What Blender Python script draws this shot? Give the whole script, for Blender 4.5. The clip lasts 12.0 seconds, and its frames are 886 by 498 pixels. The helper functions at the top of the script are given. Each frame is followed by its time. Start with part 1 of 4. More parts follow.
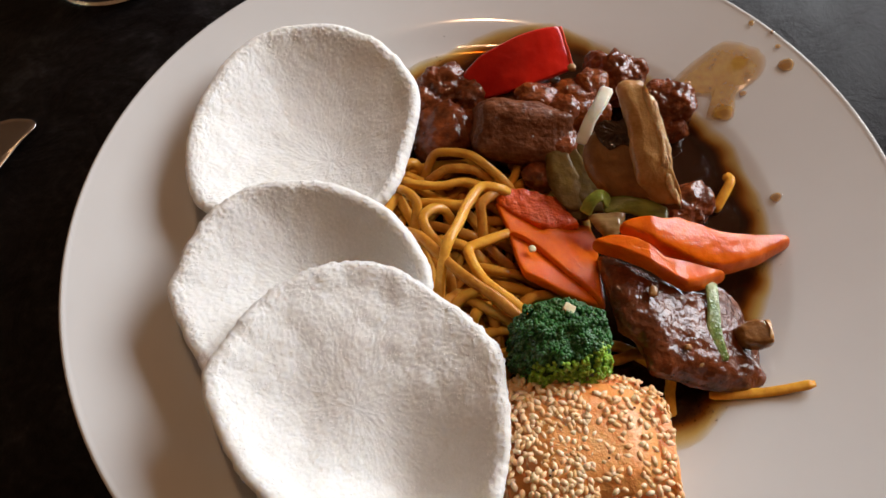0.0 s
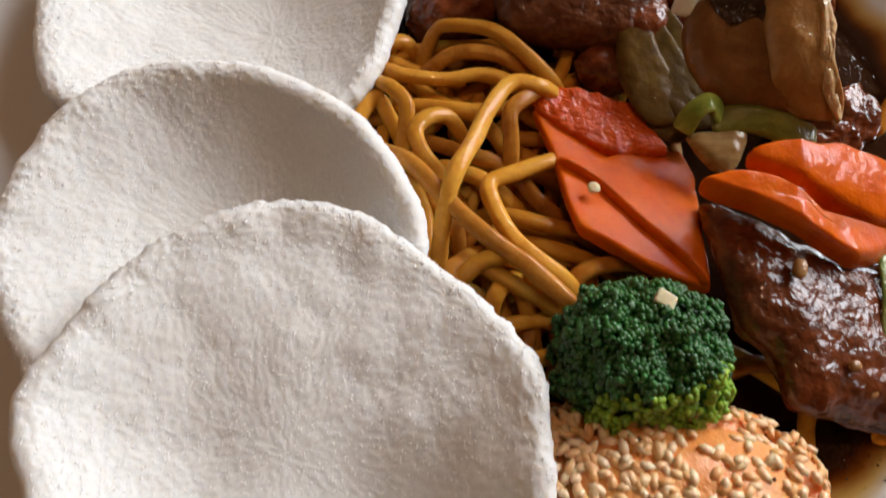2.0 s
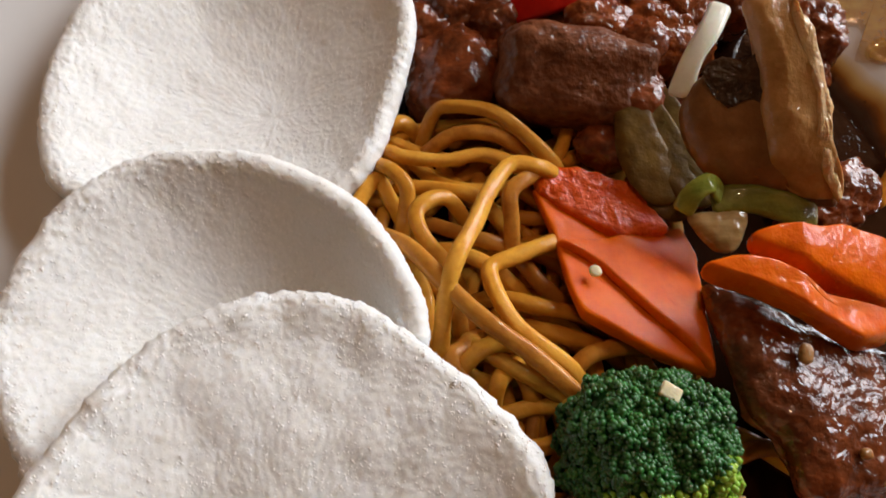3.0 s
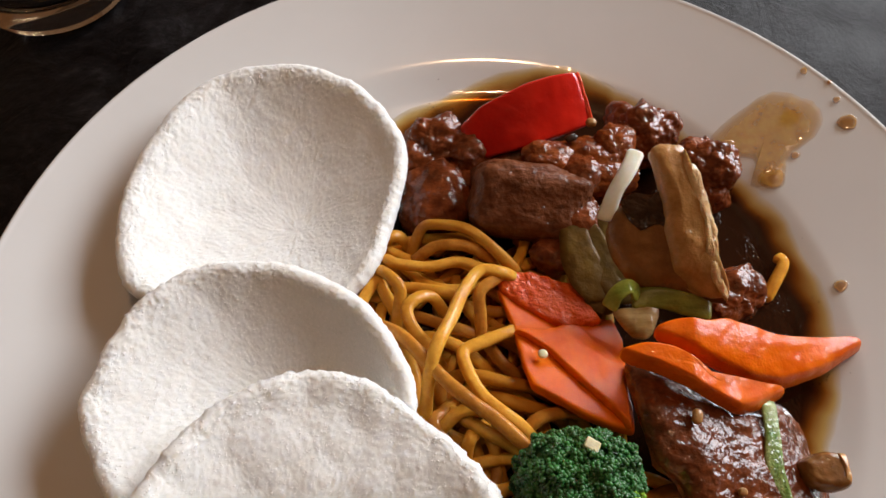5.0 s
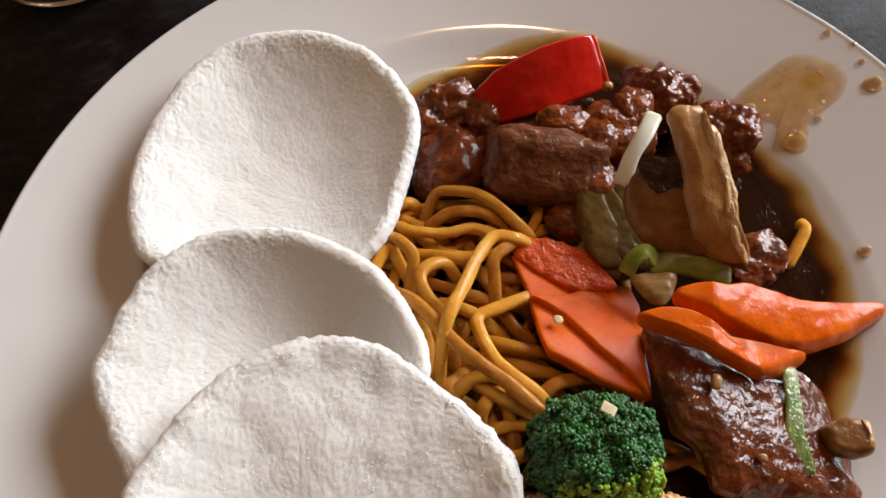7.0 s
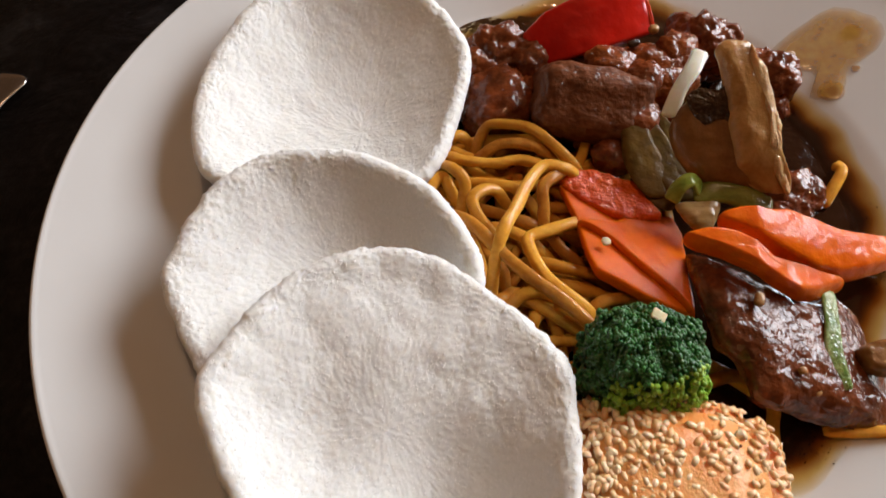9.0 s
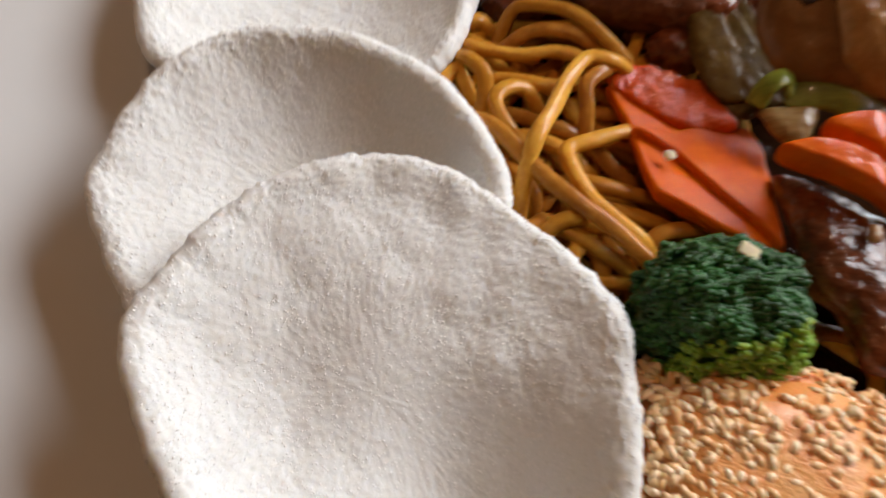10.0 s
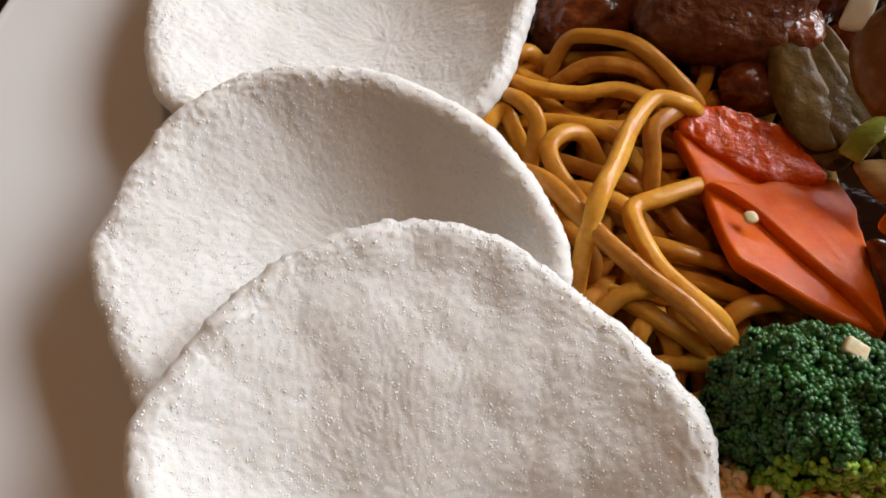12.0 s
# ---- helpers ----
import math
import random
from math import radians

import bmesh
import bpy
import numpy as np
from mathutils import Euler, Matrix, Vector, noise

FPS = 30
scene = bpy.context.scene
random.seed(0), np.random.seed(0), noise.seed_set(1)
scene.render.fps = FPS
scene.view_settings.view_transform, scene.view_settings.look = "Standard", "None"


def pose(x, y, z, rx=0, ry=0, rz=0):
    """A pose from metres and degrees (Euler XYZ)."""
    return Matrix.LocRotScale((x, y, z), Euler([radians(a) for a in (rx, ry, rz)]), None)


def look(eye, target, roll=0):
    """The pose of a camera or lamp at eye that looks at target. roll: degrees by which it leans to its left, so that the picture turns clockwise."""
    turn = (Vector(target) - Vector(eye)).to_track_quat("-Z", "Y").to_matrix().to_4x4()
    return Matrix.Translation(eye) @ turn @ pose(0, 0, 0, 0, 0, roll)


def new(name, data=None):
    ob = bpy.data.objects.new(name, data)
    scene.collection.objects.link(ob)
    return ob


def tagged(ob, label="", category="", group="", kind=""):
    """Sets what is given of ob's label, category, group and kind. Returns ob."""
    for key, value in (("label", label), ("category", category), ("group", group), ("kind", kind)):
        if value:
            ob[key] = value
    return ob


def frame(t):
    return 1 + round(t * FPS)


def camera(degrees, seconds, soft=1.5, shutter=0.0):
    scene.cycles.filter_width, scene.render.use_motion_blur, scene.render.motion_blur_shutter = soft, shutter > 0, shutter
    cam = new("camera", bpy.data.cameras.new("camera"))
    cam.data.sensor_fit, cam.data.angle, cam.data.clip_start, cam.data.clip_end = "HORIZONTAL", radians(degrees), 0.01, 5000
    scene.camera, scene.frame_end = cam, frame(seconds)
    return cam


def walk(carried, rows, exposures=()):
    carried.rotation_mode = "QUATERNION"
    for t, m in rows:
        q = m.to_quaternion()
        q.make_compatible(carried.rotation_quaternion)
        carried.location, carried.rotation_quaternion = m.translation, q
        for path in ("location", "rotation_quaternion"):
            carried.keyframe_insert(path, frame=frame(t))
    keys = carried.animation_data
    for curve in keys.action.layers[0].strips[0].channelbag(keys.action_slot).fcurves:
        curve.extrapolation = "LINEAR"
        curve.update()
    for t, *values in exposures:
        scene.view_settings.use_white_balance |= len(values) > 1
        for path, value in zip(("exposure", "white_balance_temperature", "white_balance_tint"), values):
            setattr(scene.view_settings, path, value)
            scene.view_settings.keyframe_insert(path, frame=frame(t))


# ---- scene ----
cam = camera(61.45, 12.0, 1.5, 0.5)
PATH = [
    (0, -0.0155, -0.1336, 0.2401, 29.77, 0.83, -1.44),
    (0.5, -0.0109, -0.1332, 0.2270, 28.19, 0.34, -1.19),
    (0.7, -0.0064, -0.1390, 0.2021, 26.66, -0.25, -1.14),
    (0.8, -0.0060, -0.1394, 0.1895, 24.87, -0.15, -1.19),
    (1, -0.0092, -0.1385, 0.1756, 22.66, 0.01, -0.35),
    (1.2, -0.0109, -0.1269, 0.1659, 21.62, -0.09, 0.06),
    (1.5, -0.0115, -0.1034, 0.1637, 21.37, 0.23, 0.27),
    (2, -0.0161, -0.0831, 0.1602, 23.12, -0.05, 0.20),
    (2.5, -0.0150, -0.0795, 0.1595, 24.80, 0.05, -0.17),
    (3, -0.0152, -0.0744, 0.1636, 26.03, 0.71, -0.41),
    (3.2, -0.0150, -0.0737, 0.1664, 26.55, 1.35, -0.48),
    (4.8, -0.0129, -0.0915, 0.2084, 31.61, 0.28, -0.98),
    (5, -0.0127, -0.0909, 0.2087, 31.30, 0.25, -0.80),
    (5.5, -0.0111, -0.0907, 0.2061, 30.81, 0.72, -0.71),
    (6, -0.0114, -0.0896, 0.2049, 30.17, 0.81, -0.65),
    (6.5, -0.0118, -0.0918, 0.2038, 30.09, 1.24, -0.46),
    (8.5, -0.0160, -0.0963, 0.2042, 29.53, 1.40, 0.40),
    (9, -0.0250, -0.1159, 0.2006, 30.11, 0.92, 1.17),
    (9.5, -0.0234, -0.1192, 0.1945, 28.79, 0.79, 1.05),
    (9.8, -0.0254, -0.1095, 0.1767, 27.12, 0.35, 1.36),
    (10, -0.0290, -0.0990, 0.1584, 25.74, 0.09, 2.31),
    (10.2, -0.0347, -0.0887, 0.1472, 23.85, 1.61, 4.13),
    (10.5, -0.0468, -0.0718, 0.1446, 22.24, 0.65, 4.20),
    (11, -0.0450, -0.0700, 0.1495, 22.05, 1.32, 3.97),
    (11.5, -0.0330, -0.0733, 0.1527, 23.54, 1.82, 3.54),
    (12, -0.0346, -0.0767, 0.1499, 24.25, 1.47, 3.28),
]
walk(cam, [(t, pose(x, y, z, rx, ry, rz)) for t, x, y, z, rx, ry, rz in PATH],
     [(0.0, -0.02), (1.0, -0.05), (2.0, -0.13), (3.0, -0.08), (5.0, 0.06), (6.5, 0.06), (9.0, 0.0), (10.5, -0.17), (12.0, -0.10)])

# ---- room light: one large window beside and beyond the plate, one warm pendant lamp above ----
WINDOW_Y, WINDOW_Z, WINDOW_W, WINDOW_H, WALL_X = 0.80, 0.71, 1.15, 0.75, 1.05
LAMP_AT = (0.06, 0.26, 1.62)

world = bpy.data.worlds.new("world")
scene.world = world
world.use_nodes = True
sky = world.node_tree.nodes.new("ShaderNodeTexSky")
sky.sky_type, sky.sun_disc = "NISHITA", False
sky.sun_elevation, sky.sun_rotation = radians(35), radians(60)
world.node_tree.links.new(sky.outputs[0], world.node_tree.nodes["Background"].inputs[0])
world.node_tree.nodes["Background"].inputs[1].default_value = 0.08


def area_lamp(name, m, w, h, power, colour):
    data = bpy.data.lights.new(name, "AREA")
    data.shape, data.size, data.size_y = "RECTANGLE", w, h
    data.energy, data.color = power, colour
    ob = new(name, data)
    ob.matrix_world = m
    return ob


area_lamp("window_daylight", look((WALL_X, WINDOW_Y, WINDOW_Z), (0.0, WINDOW_Y - 0.55, WINDOW_Z - 0.45)), WINDOW_W - 0.06, WINDOW_H - 0.06, 34, (0.93, 0.96, 1.0))
bulb_data = bpy.data.lights.new("ceiling_bulb", "POINT")
bulb_data.energy, bulb_data.color, bulb_data.shadow_soft_size = 12.5, (1.0, 0.61, 0.35), 0.025
bulb = new("ceiling_bulb", bulb_data)
bulb.location = LAMP_AT
scene.view_settings.exposure = 0.0


# ---- materials ----
def material(name, colour, rough=0.5, metal=0.0, **more):
    m = bpy.data.materials.new(name)
    m.use_nodes = True
    b = m.node_tree.nodes["Principled BSDF"]
    b.inputs["Base Color"].default_value = (*colour, 1)
    b.inputs["Roughness"].default_value = rough
    b.inputs["Metallic"].default_value = metal
    for k, v in more.items():
        b.inputs[k.replace("_", " ")].default_value = v
    return m


def node(m, kind, **inputs):
    n = m.node_tree.nodes.new("ShaderNode" + kind)
    for k, v in inputs.items():
        n.inputs[k.replace("_", " ")].default_value = v
    return n


def link(m, a, b):
    m.node_tree.links.new(a, b)


def coords(m):
    return node(m, "TexCoord").outputs["Object"]


def noise_tex(m, scale, detail=3.0, rough=0.55, stretch=None, distort=0.0):
    n = node(m, "TexNoise", Scale=scale, Detail=detail, Roughness=rough, Distortion=distort)
    if stretch:
        mp = node(m, "Mapping")
        mp.inputs["Scale"].default_value = stretch
        link(m, coords(m), mp.inputs[0])
        link(m, mp.outputs[0], n.inputs["Vector"])
    else:
        link(m, coords(m), n.inputs["Vector"])
    return n.outputs["Fac"]


def ramp(m, fac, *stops):
    r = node(m, "ValToRGB")
    e = r.color_ramp.elements
    while len(e) < len(stops):
        e.new(0.5)
    for k, (p, c) in enumerate(stops):
        e[k].position = p
        e[k].color = (*c, 1) if isinstance(c, tuple) else (c, c, c, 1)
    link(m, fac, r.inputs[0])
    return r.outputs[0]


def blend(m, fac, a, b, how="MIX"):
    n = node(m, "Mix")
    n.data_type, n.blend_type = "RGBA", how
    for sock, v in ((n.inputs[0], fac), (n.inputs[6], a), (n.inputs[7], b)):
        if isinstance(v, (int, float)):
            sock.default_value = v
        elif isinstance(v, tuple):
            sock.default_value = (*v, 1)
        else:
            link(m, v, sock)
    return n.outputs[2]


def bsdf(m):
    return m.node_tree.nodes["Principled BSDF"]


def base(m, out):
    link(m, out, bsdf(m).inputs["Base Color"])


def rough(m, out):
    link(m, out, bsdf(m).inputs["Roughness"])


def relief(m, *layers, coat=False):
    """Layers of (height, distance in metres, strength), one on the other."""
    prev = None
    for h, d, s in layers:
        b = node(m, "Bump", Strength=s, Distance=d)
        link(m, h, b.inputs["Height"])
        if prev is not None:
            link(m, prev, b.inputs["Normal"])
        prev = b.outputs[0]
    link(m, prev, bsdf(m).inputs["Normal"])
    if coat:
        link(m, prev, bsdf(m).inputs["Coat Normal"])
    return m


def voronoi(m, scale, feature="F1", rnd=1.0):
    v = node(m, "TexVoronoi", Scale=scale, Randomness=rnd)
    v.feature = feature
    link(m, coords(m), v.inputs["Vector"])
    return v.outputs["Distance"]


def porcelain():
    m = material("white_porcelain", (0.78, 0.77, 0.75), 0.16, Coat_Weight=0.35, Coat_Roughness=0.06)
    base(m, ramp(m, noise_tex(m, 18, 4), (0.3, (0.60, 0.596, 0.585)), (0.7, (0.64, 0.636, 0.625))))
    rough(m, ramp(m, noise_tex(m, 60, 5), (0.3, 0.07), (0.75, 0.12)))
    return relief(m, (noise_tex(m, 25, 2), 0.0006, 0.05))


def cracker_stuff():
    m = material("puffed_prawn_cracker", (0.9, 0.89, 0.87), 0.5, Subsurface_Weight=1.0, Subsurface_Scale=0.0022, Coat_Roughness=0.10, Coat_IOR=1.7)
    bsdf(m).inputs["Subsurface Radius"].default_value = (1.0, 0.94, 0.86)
    bsdf(m).inputs["Specular IOR Level"].default_value = 0.2
    cells = noise_tex(m, 1200, 4, 0.7, distort=0.6)
    crumb = ramp(m, cells, (0.36, (0.70, 0.705, 0.68)), (0.50, (0.81, 0.82, 0.80)), (0.61, (0.93, 0.935, 0.925)))
    base(m, blend(m, 0.6, ramp(m, noise_tex(m, 160, 5, 0.6), (0.3, (0.80, 0.81, 0.785)), (0.7, (0.87, 0.88, 0.86))), crumb))
    relief(m, (noise_tex(m, 420, 2, 0.5), 0.0006, 0.12), (cells, 0.0004, 0.22))
    link(m, ramp(m, noise_tex(m, 1200, 3, 0.65, distort=0.6), (0.50, 0.0), (0.58, 0.9)), bsdf(m).inputs["Coat Weight"])
    sparkle = node(m, "Bump", Strength=1.0, Distance=0.0015)
    link(m, noise_tex(m, 1000, 3, 0.65, distort=0.8), sparkle.inputs["Height"])
    link(m, sparkle.outputs[0], bsdf(m).inputs["Coat Normal"])
    return m


def tabletop_stuff():
    m = material("dark_laminate", (0.02, 0.016, 0.014), 0.3)
    bsdf(m).inputs["Specular IOR Level"].default_value = 0.06
    n = noise_tex(m, 45, 8, 0.7, distort=0.6)
    fine = noise_tex(m, 260, 5, 0.6)
    c = ramp(m, n, (0.35, (0.009, 0.007, 0.007)), (0.55, (0.020, 0.018, 0.019)), (0.72, (0.05, 0.05, 0.054)))
    base(m, blend(m, 0.5, c, ramp(m, fine, (0.4, 0.2), (0.7, 1.0)), "MULTIPLY"))
    rough(m, ramp(m, n, (0.3, 0.30), (0.7, 0.5)))
    return relief(m, (fine, 0.0006, 0.4), (n, 0.002, 0.5))


def meat_stuff(name, dark, light, gloss, lumps):
    m = material(name, dark, 0.5, Coat_Weight=gloss, Coat_Roughness=0.03, Coat_IOR=1.5)
    bsdf(m).inputs["Coat Tint"].default_value = (1.0, 0.78, 0.6, 1)
    bsdf(m).inputs["Specular IOR Level"].default_value = 0.05
    big = noise_tex(m, 170, 5, 0.65)
    fibre = noise_tex(m, 520, 4, 0.6, stretch=(0.75, 1.3, 1.0))
    c = ramp(m, big, (0.3, dark), (0.6, light), (0.78, tuple(min(1, v * 1.5) for v in light)))
    base(m, blend(m, 0.6, c, ramp(m, fibre, (0.3, 0.35), (0.7, 1.2)), "MULTIPLY"))
    relief(m, (noise_tex(m, lumps, 3, 0.5), 0.0014, 0.6), (fibre, 0.0006, 0.4))
    wet = node(m, "Bump", Strength=0.8, Distance=0.0010)
    link(m, noise_tex(m, lumps * 1.1, 1.5, 0.5, distort=0.5), wet.inputs["Height"])
    beads = node(m, "Bump", Strength=0.45, Distance=0.0004)
    link(m, noise_tex(m, lumps * 3.6, 2, 0.6), beads.inputs["Height"])
    link(m, wet.outputs[0], beads.inputs["Normal"])
    link(m, beads.outputs[0], bsdf(m).inputs["Coat Normal"])
    return m


def wet_food(name, a, b, scale, bumps=0.3, sss=0.25, coat=0.6, stretch=None, rgh=0.3, dirt=0.35, vary=False, glint=0.3):
    m = material(name, a, rgh, Coat_Weight=coat, Coat_Roughness=0.05, Subsurface_Weight=sss, Subsurface_Scale=0.002)
    bsdf(m).inputs["Specular IOR Level"].default_value = 0.04
    bsdf(m).inputs["Subsurface Radius"].default_value = (1.0, 0.5, 0.25)
    n = noise_tex(m, scale, 5, 0.6, stretch)
    streak = ramp(m, noise_tex(m, scale * 1.7, 6, 0.7), (0.36, tuple(0.35 + 0.5 * v for v in a)), (0.56, 1.0))
    base(m, blend(m, dirt, ramp(m, n, (0.32, a), (0.7, b)), streak, "MULTIPLY"))
    if vary:
        r = ramp(m, node(m, "ObjectInfo").outputs["Random"], (0.0, (0.62, 0.55, 0.5)), (0.6, (1.0, 1.0, 1.0)))
        base(m, blend(m, 1.0, bsdf(m).inputs["Base Color"].links[0].from_socket, r, "MULTIPLY"))
    rough(m, ramp(m, noise_tex(m, scale * 5, 3), (0.35, rgh), (0.7, rgh + 0.2)))
    relief(m, (noise_tex(m, scale * 3.2, 4), 0.0008, bumps), (noise_tex(m, scale * 9, 2), 0.0003, bumps))
    film = node(m, "Bump", Strength=min(1.0, bumps * 1.2), Distance=0.0008)
    link(m, noise_tex(m, scale * 4, 1.5), film.inputs["Height"])
    beads = node(m, "Bump", Strength=glint, Distance=0.0003)
    link(m, noise_tex(m, 1400, 2, 0.6), beads.inputs["Height"])
    link(m, film.outputs[0], beads.inputs["Normal"])
    link(m, beads.outputs[0], bsdf(m).inputs["Coat Normal"])
    return m


def sauce_stuff():
    """Thin sauce tints the plate below it, thick sauce is nearly black-brown; both shine."""
    m = material("brown_gravy", (0.026, 0.009, 0.004), 0.05)
    att = node(m, "Attribute")
    att.attribute_name = "depth"
    thick = att.outputs["Fac"]
    tint = ramp(m, thick, (0.0, (1.0, 0.97, 0.90)), (0.12, (0.90, 0.74, 0.40)), (0.28, (0.58, 0.30, 0.08)), (0.48, (0.20, 0.065, 0.016)), (0.7, (0.04, 0.012, 0.004)))
    clear = node(m, "BsdfTransparent")
    link(m, tint, clear.inputs[0])
    gloss = node(m, "BsdfGlossy", Roughness=0.06)
    fres = node(m, "Fresnel", IOR=1.38)
    film = node(m, "MixShader")
    for a, b in ((fres.outputs[0], film.inputs[0]), (clear.outputs[0], film.inputs[1]), (gloss.outputs[0], film.inputs[2])):
        link(m, a, b)
    solid = node(m, "MixShader")
    link(m, ramp(m, thick, (0.25, 0.0), (0.75, 0.75)), solid.inputs[0])
    link(m, film.outputs[0], solid.inputs[1])
    link(m, bsdf(m).outputs[0], solid.inputs[2])
    link(m, solid.outputs[0], m.node_tree.nodes["Material Output"].inputs["Surface"])
    relief(m, (noise_tex(m, 240, 2), 0.0006, 0.16), (voronoi(m, 900), 0.0002, 0.06))
    bump = bsdf(m).inputs["Normal"].links[0].from_socket
    link(m, bump, gloss.inputs["Normal"])
    link(m, bump, fres.inputs["Normal"])
    return m


def thin_sauce_stuff():
    m = material("thin_amber_gravy", (0.62, 0.38, 0.10), 0.08, Coat_Weight=0.5, Coat_Roughness=0.03)
    att = node(m, "Attribute")
    att.attribute_name = "depth"
    spots = noise_tex(m, 260, 4, 0.6)
    base(m, ramp(m, spots, (0.35, (0.62, 0.36, 0.06)), (0.62, (0.48, 0.22, 0.025)), (0.8, (0.30, 0.12, 0.012))))
    base(m, blend(m, ramp(m, att.outputs["Fac"], (0.07, 0.0), (0.13, 0.8)), bsdf(m).inputs["Base Color"].links[0].from_socket, (0.26, 0.10, 0.015)))
    link(m, ramp(m, att.outputs["Fac"], (0.0, 0.2), (0.02, 0.5), (0.06, 0.62), (0.15, 0.8), (0.3, 0.9)), bsdf(m).inputs["Alpha"])
    return relief(m, (noise_tex(m, 420, 2), 0.0006, 0.35))


def seed_stuff():
    m = material("toasted_sesame", (0.66, 0.47, 0.26), 0.38, Subsurface_Weight=0.2, Subsurface_Scale=0.001, Coat_Weight=0.3, Coat_Roughness=0.2)
    r = node(m, "ObjectInfo").outputs["Random"]
    base(m, ramp(m, r, (0.0, (0.85, 0.50, 0.23)), (0.5, (0.89, 0.61, 0.34)), (1.0, (0.92, 0.72, 0.48))))
    return relief(m, (noise_tex(m, 900, 3), 0.0003, 0.3))


def seed_stuff_joined():
    m = material("toasted_sesame_edge", (0.66, 0.47, 0.26), 0.38, Subsurface_Weight=0.2, Subsurface_Scale=0.001, Coat_Weight=0.3, Coat_Roughness=0.2)
    r = node(m, "NewGeometry").outputs["Random Per Island"]
    base(m, ramp(m, r, (0.0, (0.84, 0.44, 0.16)), (0.5, (0.88, 0.54, 0.26)), (1.0, (0.91, 0.66, 0.40))))
    return m


def toast_stuff():
    m = material("fried_prawn_toast", (0.62, 0.27, 0.08), 0.42, Coat_Weight=0.25, Coat_Roughness=0.25, Subsurface_Weight=0.2, Subsurface_Scale=0.003)
    base(m, ramp(m, noise_tex(m, 70, 5), (0.3, (0.80, 0.27, 0.06)), (0.52, (0.87, 0.38, 0.11)), (0.75, (0.90, 0.50, 0.20))))
    return relief(m, (noise_tex(m, 480, 4), 0.001, 0.6), (noise_tex(m, 1500, 2), 0.0004, 0.4))


def broccoli_stuff(name, a, b, c):
    m = material(name, a, 0.4, Subsurface_Weight=0.15, Subsurface_Scale=0.0015, Coat_Weight=0.35, Coat_Roughness=0.10)
    r = node(m, "NewGeometry").outputs["Random Per Island"]
    base(m, blend(m, 0.5, ramp(m, r, (0.0, a), (0.6, b), (1.0, c)), ramp(m, noise_tex(m, 160, 3), (0.3, a), (0.55, b), (0.75, c))))
    return m


def room_paint(name, colour):
    m = material(name, colour, 0.8)
    base(m, ramp(m, noise_tex(m, 3, 5), (0.3, tuple(v * 0.9 for v in colour)), (0.7, colour)))
    return relief(m, (noise_tex(m, 120, 3), 0.002, 0.2))


PORCELAIN = porcelain()
CRACKER = cracker_stuff()
# Whiter than the cracker: its sparkle is put into these grains.
GLINT_GRAIN = material("cracker_glint_grain", (0.92, 0.915, 0.895), 0.35, Coat_Weight=0.6, Coat_Roughness=0.08)
TABLE = tabletop_stuff()
BEEF = meat_stuff("braised_beef", (0.080, 0.022, 0.007), (0.21, 0.064, 0.022), 1.0, 330)
BEEF_DRY = meat_stuff("seared_beef", (0.10, 0.033, 0.014), (0.19, 0.073, 0.034), 0.4, 420)
BEEF_RED = meat_stuff("glazed_beef", (0.12, 0.030, 0.006), (0.28, 0.085, 0.020), 1.0, 420)
SLICE = meat_stuff("beef_slice", (0.070, 0.020, 0.007), (0.165, 0.052, 0.019), 1.0, 340)
CARROT = wet_food("boiled_carrot", (0.68, 0.115, 0.001), (0.78, 0.16, 0.002), 90, 0.2, 0.3, 0.3, rgh=0.4, glint=0.7)
CARROT_WET = wet_food("gravy_wet_carrot", (0.66, 0.100, 0.001), (0.78, 0.155, 0.003), 110, 0.35, 0.3, 0.5)
CARROT_GLAZED = wet_food("glazed_carrot", (0.66, 0.08, 0.002), (0.78, 0.12, 0.004), 150, 0.8, 0.25, 1.0, glint=1.0)
PEPPER = wet_food("red_pepper_skin", (0.52, 0.008, 0.004), (0.66, 0.018, 0.008), 70, 0.22, 0.15, 1.0)
PEPPER_FLESH = wet_food("red_pepper_flesh", (0.62, 0.05, 0.02), (0.74, 0.12, 0.05), 120, 0.3, 0.3, 0.8)
NOODLE = wet_food("egg_noodle", (0.66, 0.30, 0.028), (0.83, 0.45, 0.070), 100, 0.25, 0.25, 0.35, rgh=0.36, dirt=0.6, vary=True)
NOODLE_DARK = wet_food("soy_noodle", (0.44, 0.175, 0.020), (0.62, 0.28, 0.045), 90, 0.25, 0.25, 0.4, rgh=0.36, dirt=0.7, vary=True)
MUSHROOM = wet_food("stewed_mushroom", (0.34, 0.165, 0.045), (0.58, 0.33, 0.125), 110, 0.5, 0.3, 1.0, glint=0.6)
MUSHROOM_CAP = wet_food("stewed_mushroom_cap", (0.12, 0.048, 0.012), (0.29, 0.13, 0.038), 90, 0.4, 0.3, 1.0, glint=0.6)
GILLS = wet_food("mushroom_gills", (0.03, 0.014, 0.007), (0.07, 0.032, 0.014), 200, 0.5, 0.1, 0.8)
# Pale cut flesh, its base raised further to carry the edge's highlight.
LIT_CUT_STEM = wet_food("mushroom_lit_cut_edge", (0.50, 0.30, 0.13), (0.74, 0.52, 0.27), 140, 0.8, 0.3, 1.0, glint=0.6)
ONION = wet_food("white_onion", (0.68, 0.68, 0.56), (0.80, 0.80, 0.70), 90, 0.1, 0.4, 0.5)
